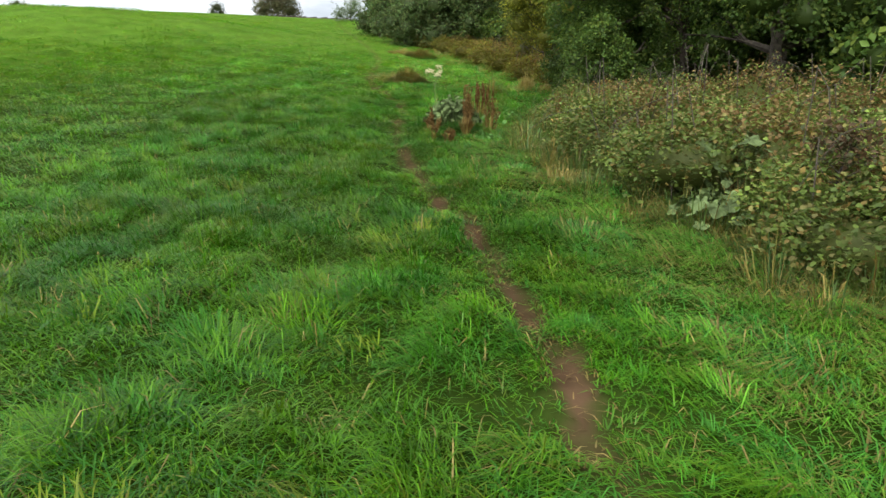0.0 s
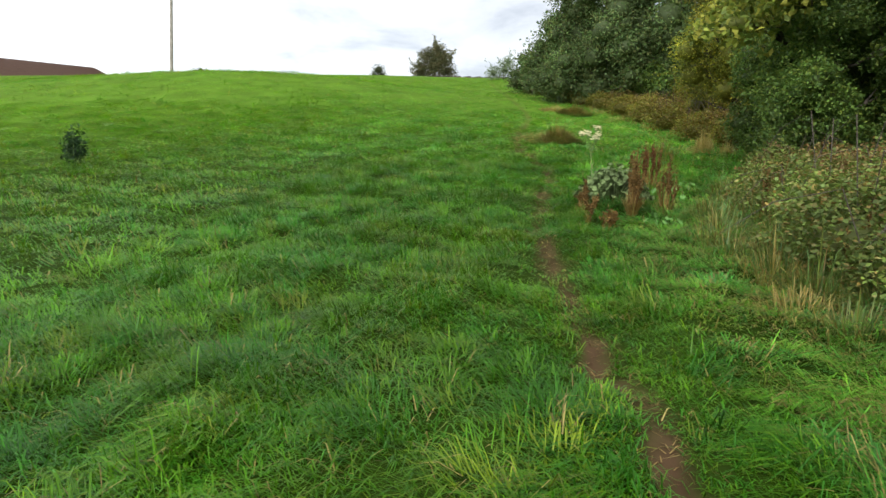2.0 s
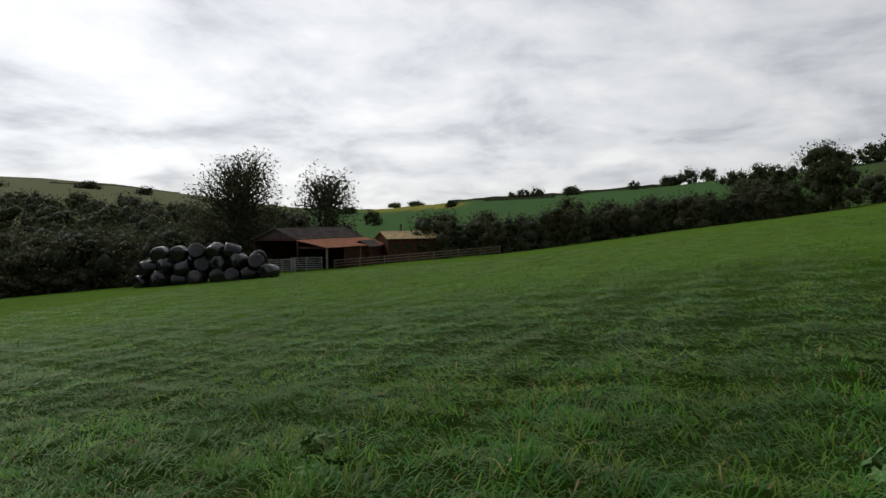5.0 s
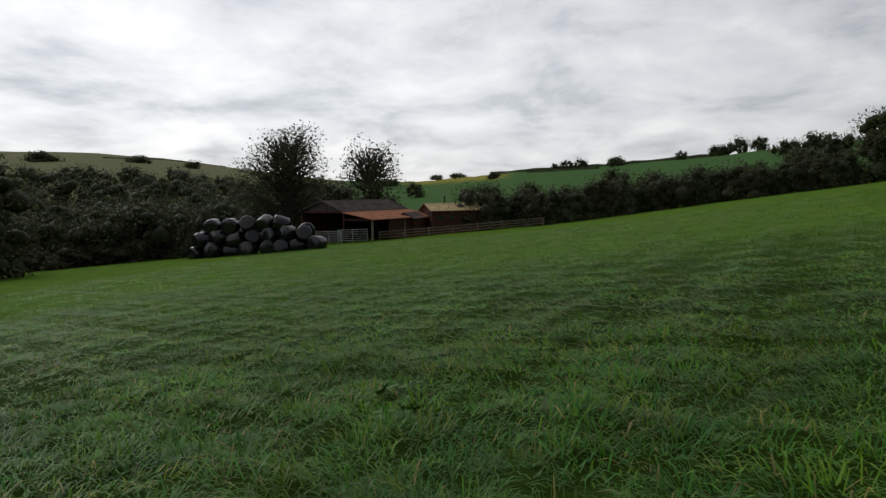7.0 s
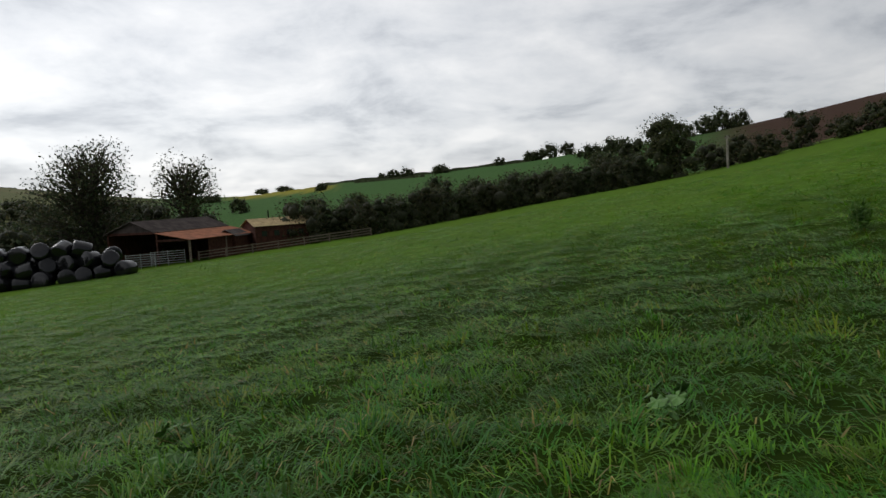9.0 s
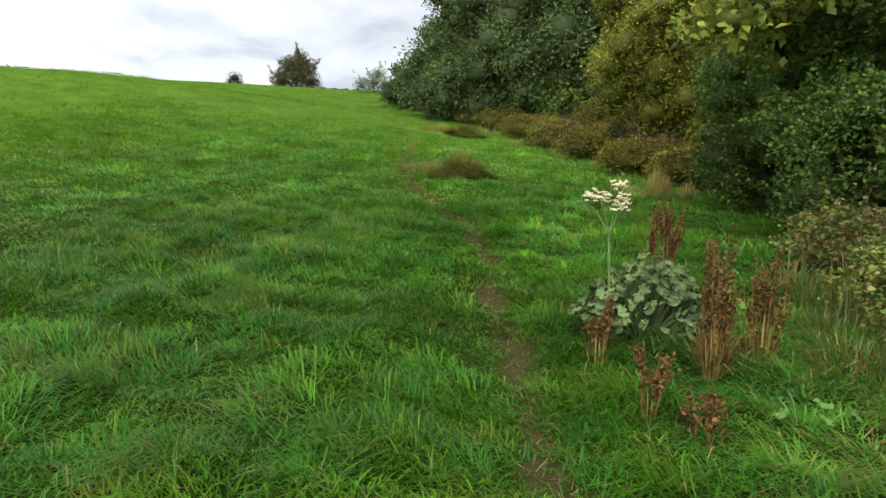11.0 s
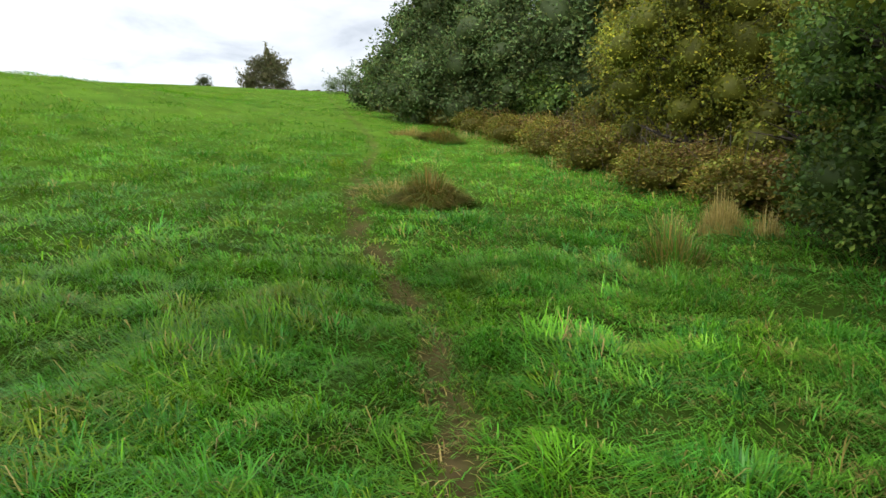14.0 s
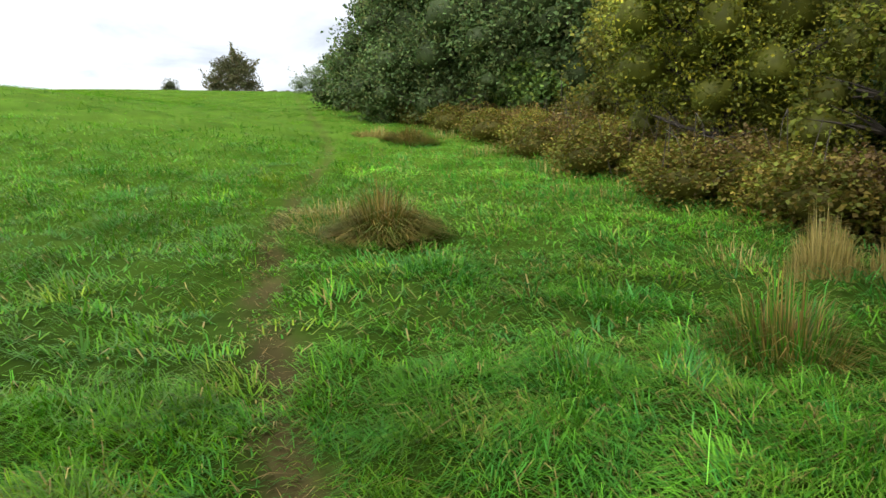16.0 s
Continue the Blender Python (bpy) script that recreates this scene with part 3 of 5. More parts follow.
near_tree(4.0, 36.6, 3.6, 5.2, 14000, 0.11, SPRUCE, "dense dark green bush at the wood's corner", -0.3, 9, "bush", trunk=0.08, core=0.5)
near_tree(6.6, 35.0, 4.6, 5.4, 12000, 0.12, SPRUCE, "dense dark green bush under the tall trees", -0.3, 9, "bush", trunk=0.08, core=0.5)
near_tree(3.2, 38.0, 6.2, 4.6, 12000, 0.12, SPRUCE, "dark green tree at the wood's corner", 0.2, 10, trunk=0.14, core=0.5)
# yellowing sycamore bough that leans over the holly
woody("sycamore", 6.9, 17.6, 7.0, [(-2.7, -2.1, 2.3, 0.7, 0.8, 0.42), (-2.1, -1.7, 3.0, 0.9, 1.0, 0.55), (-2.2, -3.1, 2.6, 0.6, 0.7, 0.4), (-1.2, -2.2, 3.7, 1.0, 1.0, 0.6), (-0.4, -0.8, 4.8, 1.3, 1.3, 0.9), (0.2, 0.0, 5.8, 1.5, 1.5, 1.1), (-1.4, -3.6, 3.4, 0.8, 0.8, 0.5)],
      7500, 0.14, [(0.21, 0.25, 0.035), (0.15, 0.20, 0.032), (0.27, 0.27, 0.04), (0.12, 0.17, 0.03)], "sycamore with large yellow green leaves over the holly", "tree", "hedgerow beside the meadow", trunk=0.13, core=0.4)
near_tree(6.7, 23.4, 4.7, 4.0, 36000, 0.064, YELLOW, "yellowing hazel tree with arching leafy branches", 0.3, 12, trunk=0.1)
near_tree(8.2, 20.6, 5.0, 3.8, 24000, 0.075, OLIVE + YELLOW[1:3], "olive green hawthorn tree in the hedgerow", 0.3, 11, trunk=0.12)
near_tree(8.0, 28.5, 6.2, 4.2, 17056, 0.111, OLIVE, "olive brown hawthorn tree in the hedgerow", 0.3, 11, trunk=0.14)
near_tree(5.3, 36.5, 8.0, 6.2, 26000, 0.115, SPRUCE, "broad dark blue-green tree at the wood's corner", 0.2, 14, trunk=0.2, core=0.6)
near_tree(8.6, 34.5, 8.8, 6.0, 19188, 0.147, SPRUCE, "tall dark green tree in the wood", 0.2, 13, trunk=0.22, core=0.6)
near_tree(2.9, 38.8, 4.4, 4.4, 12792, 0.147, SPRUCE, "dark blue-green bushy tree on the brow", 0.0, 10, trunk=0.14, core=0.6)
near_tree(11.5, 31.0, 8.6, 6.5, 9594, 0.172, SPRUCE, "tall dark green tree deep in the wood", 0.2, 11, trunk=0.22, core=0.6)
near_tree(11.0, 26.0, 6.6, 5.0, 9594, 0.147, OLIVE, "olive green tree in the wood", 0.2, 10, trunk=0.18)
near_tree(1.4, 44.0, 2.5, 3.2, 6396, 0.147, SPRUCE, "low dark green bush on the brow", 0.0, 7, "bush", trunk=0.08, core=0.6)
woody("bush", -0.6, 60.5, 2.3, [(0, 0, 0.8, 1.1, 1.1, 0.9), (-0.9, 0, 0.5, 0.8, 0.8, 0.7), (0.9, 0, 0.6, 0.9, 0.8, 0.75), (0.3, 0.3, 1.5, 0.7, 0.7, 0.6)], 3600, 0.11,
      [(0.14, 0.19, 0.10), (0.18, 0.23, 0.12)], "small grey-green bush on the skyline", "bush", "hedgerow beside the meadow", trunk=0.05, core=0.3, shell=0.95)
# lone trees on the skyline
woody("hawthorn_tree", -9.3, 83.0, 5.3, [(0, 0, 2.2, 2.2, 2.0, 1.7), (-1.5, 0, 1.5, 1.3, 1.2, 1.2), (1.6, 0.2, 1.5, 1.3, 1.2, 1.2), (0.5, 0, 3.9, 1.0, 1.0, 1.1), (-0.7, 0.3, 3.4, 1.2, 1.0, 1.0), (1.2, 0, 3.1, 1.0, 0.9, 1.0)], 13000, 0.17, [(0.10, 0.10, 0.04), (0.09, 0.11, 0.04), (0.12, 0.10, 0.045)],
      "lone rounded hawthorn tree on the skyline", "tree", "skyline trees", trunk=0.10, core=0.3, shell=0.85)
woody("hawthorn_tree", -20.3, 105.0, 6.0, [(0, 0, 4.4, 1.1, 1.0, 0.9), (-0.6, 0, 3.6, 0.8, 0.7, 0.7), (0.6, 0, 3.7, 0.8, 0.7, 0.7), (0, 0, 3.0, 0.8, 0.8, 0.7)], 1800, 0.15, FAR_DARK, "small lone hawthorn tree on the skyline", "tree", "skyline trees", trunk=0.12, core=0.6)
for bx, by, bw, bh in [(-26.6, 59, 2.4, 0.8)]:
    woody("bush", bx, by, bh, blob_crown(bw, bh, -0.2, 6, fat=1.3), 1400, 0.11, [(0.11, 0.14, 0.05), (0.14, 0.16, 0.06)], "low scrubby bush on the brow", "bush", "scrub on the brow", trunk=0.02, core=0.4)

# brambles on the bank, russet brambles further up
def bramble(x, y, rx, ry, h, n, leaf, palette, label, group):
    lobes = []
    for i in range(7):
        a = 2.4 * i
        f = 0.0 if i == 0 else 0.62
        lobes.append((math.cos(a) * rx * f, math.sin(a) * ry * f, h * (0.42 if i == 0 else rng.uniform(0.2, 0.4)), rx * 0.5, ry * 0.5, h * (0.55 if i == 0 else rng.uniform(0.35, 0.55))))
    z0 = gz1(x, y)
    top = empty("bramble_bush", x, y, z0, 0, label, "bramble", group)
    p, k = lobe_points(lobes, n, 0.3, flat=True)
    low = rng.random(len(p)) < 0.4
    p[low, 2] *= rng.random(int(low.sum()))
    gz_here = ground_z(p[:, 0] + x, p[:, 1] + y) - z0
    p[:, 2] = np.maximum(p[:, 2], 0.02) + gz_here
    tints = pick_tint(palette, len(p), k, 0.35)
    brown = (k % 3 == 0) & (rng.random(len(p)) < 0.55)
    tints[brown] = pick_tint([(0.20, 0.130, 0.045), (0.16, 0.095, 0.034), (0.24, 0.175, 0.065)], int(brown.sum()))
    lobes = [(L[0], L[1], L[2] + gz1(x + L[0], y + L[1]) - z0 - 0.06, *L[3:]) for L in lobes]
    # halved core colour paints the shaded inside of the thicket
    part_np("leaves", leaf_mesh("leaves", p, leaf, tints, M_LEAF, 1.0, 0.8, extra=shade_cores(lobes, np.mean(palette, axis=0) * 0.5, 0.62)), top)
    for i in range(8):
        bm = bmesh.new()
        a = rng.uniform(0, 6.28)
        q = Vector((math.cos(a) * rx * rng.uniform(0.2, 0.9), math.sin(a) * ry * rng.uniform(0.2, 0.9), 0))
        b = rng.uniform(0, 6.28)
        e = Vector((math.cos(b), math.sin(b), 0)) * rng.uniform(0.3, 0.8)
        hh = h * rng.uniform(0.85, 1.25)
        tube(bm, [q, q + e * 0.4 + Vector((0, 0, hh)), q + e + Vector((0, 0, hh * 0.85)), q + e * 1.5 + Vector((0, 0, hh * 0.5))], [0.006, 0.005, 0.004, 0.002], 4)
        part("cane", bm, M_BARK, top)
    return top


G1, G2 = "bramble bank beside the path", "russet brambles up the slope"
for x, y, rx, ry, h, n in [(4.3, 4.2, 1.4, 1.2, 0.95, 9000), (4.1, 6.3, 1.5, 1.4, 1.05, 11000), (4.2, 8.6, 1.5, 1.5, 1.1, 11000), (4.6, 11.0, 1.5, 1.5, 1.0, 9000),
                           (6.3, 4.6, 1.5, 1.5, 1.3, 7000), (6.2, 7.2, 1.6, 1.6, 1.35, 8000), (6.0, 9.8, 1.5, 1.6, 1.3, 7000), (8.4, 6.0, 1.6, 1.8, 1.5, 5000),
                           (3.9, 9.9, 0.8, 1.1, 0.65, 5000), (4.9, 13.0, 1.1, 1.2, 0.8, 6000), (3.6, 7.6, 0.8, 0.9, 0.7, 5000), (5.2, 2.2, 1.4, 1.3, 1.0, 4000)]:
    bramble(x, y, rx, ry, h, int(n * 2.3), 0.048, BRAMBLE if n % 2000 else BRAMBLE + [(0.20, 0.13, 0.045), (0.17, 0.10, 0.035)], "tangled bramble thicket with green and browning leaves", G1)
for x, y, rx, ry, h, n in [(6.3, 20.0, 1.0, 1.2, 0.9, 8000), (6.2, 22.0, 1.3, 1.3, 0.9, 9000), (6.0, 24.6, 1.4, 1.5, 0.9, 9000), (5.9, 27.4, 1.5, 1.6, 1.0, 8000),
                           (5.6, 30.4, 1.5, 1.7, 1.0, 7000), (5.0, 33.4, 1.4, 1.7, 0.95, 6000), (4.3, 36.6, 1.4, 1.7, 0.85, 4500), (7.8, 25.5, 1.5, 1.6, 1.4, 5000),
                           (7.6, 30.0, 1.6, 1.8, 1.5, 5000), (3.4, 40.0, 1.3, 1.7, 0.7, 3000), (2.2, 45.0, 1.3, 2.4, 0.6, 2500), (7.3, 18.6, 1.0, 1.0, 1.0, 4000)]:
    bramble(x, y, rx, ry, h, int(n * 1.8), 0.058, RUSSET, "low russet and olive bramble thicket", G2)

# the wood behind the hedge
for x, y, h, w in [(15, 2, 7, 6.5), (15.5, 8, 7, 6.5), (16, 14, 7.5, 7), (15.5, 20, 7.5, 7), (15, 26, 8, 7), (14.5, 33, 8.5, 7), (13, 40, 8, 7), (9.5, 41, 7.5, 6), (14, -4, 6.5, 6)]:
    near_tree(x, y, h, w, 2600, 0.32, HOLLY, "dark woodland tree deep in the wood", 0.0, 9, trunk=0.2, core=0.6)
for x, y, h, w in [(8.6, 10.0, 2.2, 3.2), (10.0, 6.4, 2.4, 3.4), (10.5, 2.5, 2.4, 3.4), (8.9, 13.4, 2.2, 3.0), (12.0, 10.0, 2.8, 3.8), (9.8, 17.2, 2.6, 3.4), (9.6, 23.2, 2.6, 3.4), (8.8, 31.0, 2.6, 3.4), (6.6, 34.0, 2.0, 3.4), (7.6, 38.5, 2.6, 4.0)]:
    near_tree(x, y, h, w, 3500, 0.15, HOLLY, "dark evergreen undergrowth beneath the trees", 0.0, 6, "bush", trunk=0.06, core=0.55)

# ---------------- plants beside the path ----------------
def tuft(name, x, y, n, spread, length, width, colours, label, category="grass tussock", bend=0.5, group=""):
    """One tussock: blades that fan out from a foot."""
    z0 = gz1(x, y)
    a = rng.uniform(0, 6.283, n)
    r = spread * np.sqrt(rng.random(n))
    px, py = r * np.cos(a), r * np.sin(a)
    pz = ground_z(px + x, py + y) - z0 - 0.01
    head = a + rng.normal(0, 0.6, n)
    t = pick_tint(colours, n)
    f = r / spread
    lens = length * rng.uniform(0.5, 1.2, n) * (1 - 0.5 * f * f)
    bends = np.clip(bend * (0.35 + 0.9 * f) + rng.normal(0, 0.2, n), 0.03, 1.15)
    wide = width * rng.uniform(0.6, 1.4, n)
    if n < 400:
        ob = new(name, blade_mesh(name, px, py, pz, lens, wide, head, bends, t, M_GRASS))
        ob.location = (x, y, z0)
        return tagged(ob, label, category, group)
    top = empty(name, x, y, z0, 0, label, category, group)
    for piece, k in (("tuft_core", f < 0.62), ("tuft_skirt", f >= 0.62)):
        part_np(piece, blade_mesh(piece, px[k], py[k], pz[k], lens[k], wide[k], head[k], bends[k], t[k], M_GRASS), top)
    return top


BROWN_T = [(0.29, 0.21, 0.05), (0.36, 0.27, 0.075), (0.15, 0.16, 0.03), (0.17, 0.12, 0.03), (0.10, 0.16, 0.02), (0.12, 0.15, 0.025)]
STRAW_T = [(0.40, 0.31, 0.10), (0.33, 0.26, 0.075), (0.22, 0.21, 0.05), (0.46, 0.37, 0.13)]
LUSH_T = [(0.045, 0.20, 0.020), (0.065, 0.24, 0.014), (0.09, 0.26, 0.012)]
tuft("grass_tussock", 1.48, 20.5, 4200, 0.34, 0.95, 0.009, BROWN_T, "rounded brown-green tussock of coarse grass", bend=0.88, group="tussocks by the path")
tuft("grass_tussock", 1.05, 21.3, 800, 0.7, 0.5, 0.007, STRAW_T, "pale dry bent grass round a tussock", bend=0.9, group="tussocks by the path")
tuft("grass_tussock", 2.75, 30.2, 2400, 0.5, 0.85, 0.012, BROWN_T, "wide brown-green tussock of coarse grass", bend=1.0, group="tussocks by the path")
tuft("grass_tussock", 2.0, 31.5, 900, 0.6, 0.5, 0.012, STRAW_T, "dry straw-coloured tussock of bent grass", bend=0.7, group="tussocks by the path")
tuft("grass_tussock", 3.45, 17.2, 1100, 0.30, 0.75, 0.008, BROWN_T + LUSH_T, "coarse brown-green tussock under the holly", bend=0.55, group="tussocks by the path")
tuft("dry_grass_clump", 4.6, 18.4, 700, 0.24, 0.72, 0.007, STRAW_T, "upright clump of pale straw-coloured grass", bend=0.2, group="dry grass clumps")
tuft("dry_grass_clump", 5.1, 18.3, 260, 0.2, 0.55, 0.007, STRAW_T, "upright clump of pale straw-coloured grass", bend=0.25, group="dry grass clumps")
for tx, ty in [(3.0, 16.2), (2.6, 15.0), (2.9, 18.2), (2.2, 17.0), (3.5, 15.2), (2.0, 13.6), (3.9, 14.2), (1.9, 19.2)]:
    tuft("grass_tussock", tx, ty, 800, 0.42, 0.30, 0.009, LUSH_T, "lush green tussock of long grass", bend=0.85, group="lush tussocks")
for tx, ty in [(-0.6, 8.4), (-1.3, 10.2), (-0.4, 12.3), (-1.8, 7.2), (-2.6, 9.4), (0.0, 15.2), (-0.7, 17.2), (-2.2, 13.6), (-1.2, 5.3), (-2.9, 5.9)]:
    tuft("grass_tussock", tx, ty, 420, 0.3, 0.27, 0.008, LUSH_T + [(0.13, 0.22, 0.02)], "lush green tussock in the meadow", bend=0.8, group="lush tussocks")
for tx, ty in [(3.0, 4.6), (2.6, 5.9), (2.3, 7.3), (2.9, 3.7), (2.7, 9.0), (2.9, 11.0), (3.6, 12.4), (2.4, 8.2)]:
    tuft("dry_grass_clump", tx, ty, 260, 0.34, 0.5, 0.007, STRAW_T + BROWN_T[:2], "dry bent grass at the foot of brambles", bend=0.85, group="dry grass at the bank")


def weed_clump(x, y, h, n, w, colours, label):
    """A tall leafy weed standing in the grass."""
    z0 = gz1(x, y)
    top = empty("tall_weed", x, y, z0, 0, label, "weed", "weeds in the meadow")
    bm = bmesh.new()
    for i in range(6):
        a = i * 1.05
        tube(bm, [(math.cos(a) * 0.04, math.sin(a) * 0.04, -0.03), (math.cos(a) * w * 0.3, math.sin(a) * w * 0.3, h * 0.55), (math.cos(a) * w * 0.45, math.sin(a) * w * 0.45, h * rng.uniform(0.85, 1.0))], [0.007, 0.005, 0.002], 5)
    part("stem", bm, M_STEM, top)
    p, k = lobe_points([(0, 0, h * 0.55, w * 0.5, w * 0.5, h * 0.5)], n, 0.9)
    part_np("leaves", leaf_mesh("leaves", p, 0.10, pick_tint(colours, n), M_LEAF, 0.3, 0.35), top)


weed_clump(-8.4, 15.2, 0.8, 600, 0.48, [(0.020, 0.050, 0.016), (0.03, 0.07, 0.02)], "tall dark green nettle clump in the grass")
weed_clump(-10.8, 12.6, 0.5, 260, 0.34, [(0.05, 0.12, 0.02), (0.07, 0.16, 0.02)], "green thistle clump standing in the grass")


def lobed_leaf(bm, m, size, cup=0.15):
    """A broad lobed leaf with a raised rim, as a fan of faces."""
    c = bm.verts.new(m @ Vector((0, 0, 0)))
    ring = []
    n = 15
    for i in range(n):
        a = -2.7 + 5.4 * i / (n - 1)
        r = size * (0.5 + 0.10 * math.cos(a * 5) + 0.16 * math.cos(a))
        ring.append(bm.verts.new(m @ Vector((r * math.cos(a), r * math.sin(a) * 0.95, cup * size * (0.5 * math.cos(a * 5) - 0.35 * (r / size))))))
    for a, b in zip(ring, ring[1:]):
        bm.faces.new((c, a, b))


M_BURDOCK = mat("grey_green_leaf", (0.086, 0.122, 0.044), 0.7, 0.12, var=0.6, scale=6, bump=0.5, bump_scale=35)
M_BIGLEAF = mat("green_broad_leaf", (0.075, 0.165, 0.035), 0.55, 0.3, var=0.3, scale=7, bump=0.4, bump_scale=35)


def leaf_plant(name, x, y, rx, ry, h, n, size, material, label, category, group="", rise=1.0):
    """A mound of broad leaves, each on its own stalk."""
    z0 = gz1(x, y)
    top = empty(name, x, y, z0, 0, label, category, group)
    for i in range(n):
        a = i * 2.4 + rng.uniform(-0.3, 0.3)
        f = math.sqrt((i + 0.5) / n)
        q = Vector((math.cos(a) * rx * f, math.sin(a) * ry * f, 0))
        lz = h * (1 - 0.72 * f ** 2.2) * rng.uniform(0.8, 1.1) + 0.03 + gz1(x + q.x, y + q.y) - z0
        bm = bmesh.new()
        tilt = 0.25 + 0.75 * f
        m = Matrix.Translation((q.x, q.y, lz)) @ Euler((rng.normal(0, 0.6), tilt * rng.uniform(0.2, 1.5), a + rng.normal(0, 0.7)), "XYZ").to_matrix().to_4x4()
        lobed_leaf(bm, m, size * rng.uniform(0.65, 1.25))
        tube(bm, [(q.x * 0.25, q.y * 0.25, -0.02), (q.x * 0.7, q.y * 0.7, lz * 0.75), (q.x, q.y, lz)], [0.006, 0.005, 0.003], 5)
        part("leaf", bm, material, top)
    return top


leaf_plant("burdock", 1.62, 11.55, 0.50, 0.40, 0.50, 360, 0.062, M_BURDOCK, "grey-green burdock with broad drooping lobed leaves", "burdock")
leaf_plant("butterbur", 3.05, 5.25, 0.45, 0.35, 0.30, 22, 0.14, M_BURDOCK, "pale grey-green butterbur leaves by brambles", "butterbur", "butterbur on the bank")
leaf_plant("butterbur", 3.55, 5.9, 0.6, 0.5, 0.75, 36, 0.15, M_BURDOCK, "pale grey-green butterbur leaves among brambles", "butterbur", "butterbur on the bank")
for wx, wy in [(-5.6, 3.6), (-5.1, 3.75), (-4.4, 7.2)]:
    leaf_plant("broad_dock", wx, wy, 0.26, 0.2, 0.10, 6, 0.14, M_BIGLEAF, "low broad green dock leaves in the grass", "dock", "dock leaves in the meadow")
for wx, wy in [(2.0, 10.4), (2.9, 10.7), (3.0, 13.0), (2.5, 12.3), (3.6, 10.3)]:
    leaf_plant("broad_dock", wx, wy, 0.26, 0.22, 0.14, 8, 0.09, M_BIGLEAF, "low green leaves among grass by the bank", "dock", "dock leaves by the bank")


def dock_stand(x, y, h, stems, w, label, seeds=46, colours=((0.130, 0.076, 0.020), (0.19, 0.118, 0.036), (0.082, 0.047, 0.014)), straw=0.4):
    """Dead dock: upright ribbed stems with whorls of brown seed."""
    z0 = gz1(x, y)
    top = empty("dead_dock", x, y, z0, 0, label, "dead dock", "dead dock stems")
    pts = []
    for i in range(stems):
        a = i * 2.4
        r = w * 0.30 * math.sqrt((i + 0.5) / stems)
        b = Vector((math.cos(a) * r, math.sin(a) * r, -0.02))
        e = b + Vector((math.cos(a) * w * rng.uniform(0.05, 0.3), math.sin(a) * w * rng.uniform(0.05, 0.3), h * rng.uniform(0.6, 1.05)))
        bm = bmesh.new()
        tube(bm, [b, b.lerp(e, 0.5) + Vector((rng.normal(0, 0.012), rng.normal(0, 0.012), 0)), e], [0.007, 0.005, 0.0025], 5)
        sides = [(0.0, b.lerp(e, 0.3), e)]
        for q in range(4):
            s = b.lerp(e, rng.uniform(0.35, 0.75))
            d = rng.uniform(0, 6.28)
            tip = s + Vector((math.cos(d) * 0.06, math.sin(d) * 0.06, h * rng.uniform(0.14, 0.28)))
            tube(bm, [s, s.lerp(tip, 0.5) + Vector((math.cos(d) * 0.015, math.sin(d) * 0.015, 0)), tip], [0.004, 0.003, 0.0015], 4)
            sides.append((q, s, tip))
        part("stem", bm, M_DOCKSTEM, top)
        for q, s, tip in sides:
            u = rng.random(seeds if q == 0 else seeds // 2)[:, None]
            pts.append(np.array(s) * (1 - u) + np.array(tip) * u + rng.normal(0, 0.011, (len(u), 3)))
    p = np.concatenate(pts)
    part_np("seed_head", leaf_mesh("seed_head", p, 0.024, pick_tint(colours, len(p)), M_DRY, 0.2, 0.8), top, "rust-brown seed whorls")
    n = int(120 * straw * stems / 6)
    a = rng.uniform(0, 6.28, n)
    r = w * 0.4 * np.sqrt(rng.random(n))
    bx, by = r * np.cos(a), r * np.sin(a)
    me = blade_mesh("dead_foliage", bx, by, ground_z(bx + x, by + y) - z0, h * rng.uniform(0.25, 0.7, n), 0.009 * rng.uniform(0.5, 1.4, n), a, np.clip(rng.normal(0.35, 0.2, n), 0, 1), pick_tint([(0.26, 0.17, 0.05), (0.16, 0.09, 0.025), (0.34, 0.25, 0.08)], n), M_DRY)
    part_np("dead_foliage", me, top, "dry curled straw-brown leaves")


M_DOCKSTEM = mat("dead_dock_stem", (0.135, 0.078, 0.024), 0.8, 0.2, var=0.4, scale=15, bump=0.3)
dock_stand(1.78, 10.95, 0.82, 12, 0.17, "thick stand of dead rust-brown dock stems", straw=1.0)
dock_stand(2.22, 11.2, 0.80, 6, 0.22, "dead rust-brown dock leaning over the grass", straw=0.7)
dock_stand(2.38, 13.05, 0.74, 9, 0.36, "dark red-brown dead dock behind burdock", colours=((0.085, 0.030, 0.011), (0.115, 0.045, 0.015)), straw=0.3)
dock_stand(1.20, 11.25, 0.46, 4, 0.2, "short dead dock beside the burdock", straw=0.8)
dock_stand(1.20, 10.45, 0.36, 3, 0.16, "short broken dead dock stem", straw=0.5)
dock_stand(1.40, 10.3, 0.24, 4, 0.26, "low collapsed dead dock in the grass", straw=0.9)
dock_stand(3.1, 8.2, 0.7, 5, 0.3, "dead brown dock stems against brambles", straw=0.5)
dock_stand(3.2, 6.4, 0.75, 5, 0.3, "dead brown dock stems against brambles", straw=0.5)
dock_stand(3.3, 10.6, 0.75, 5, 0.3, "dead brown dock stems against brambles", straw=0.5)


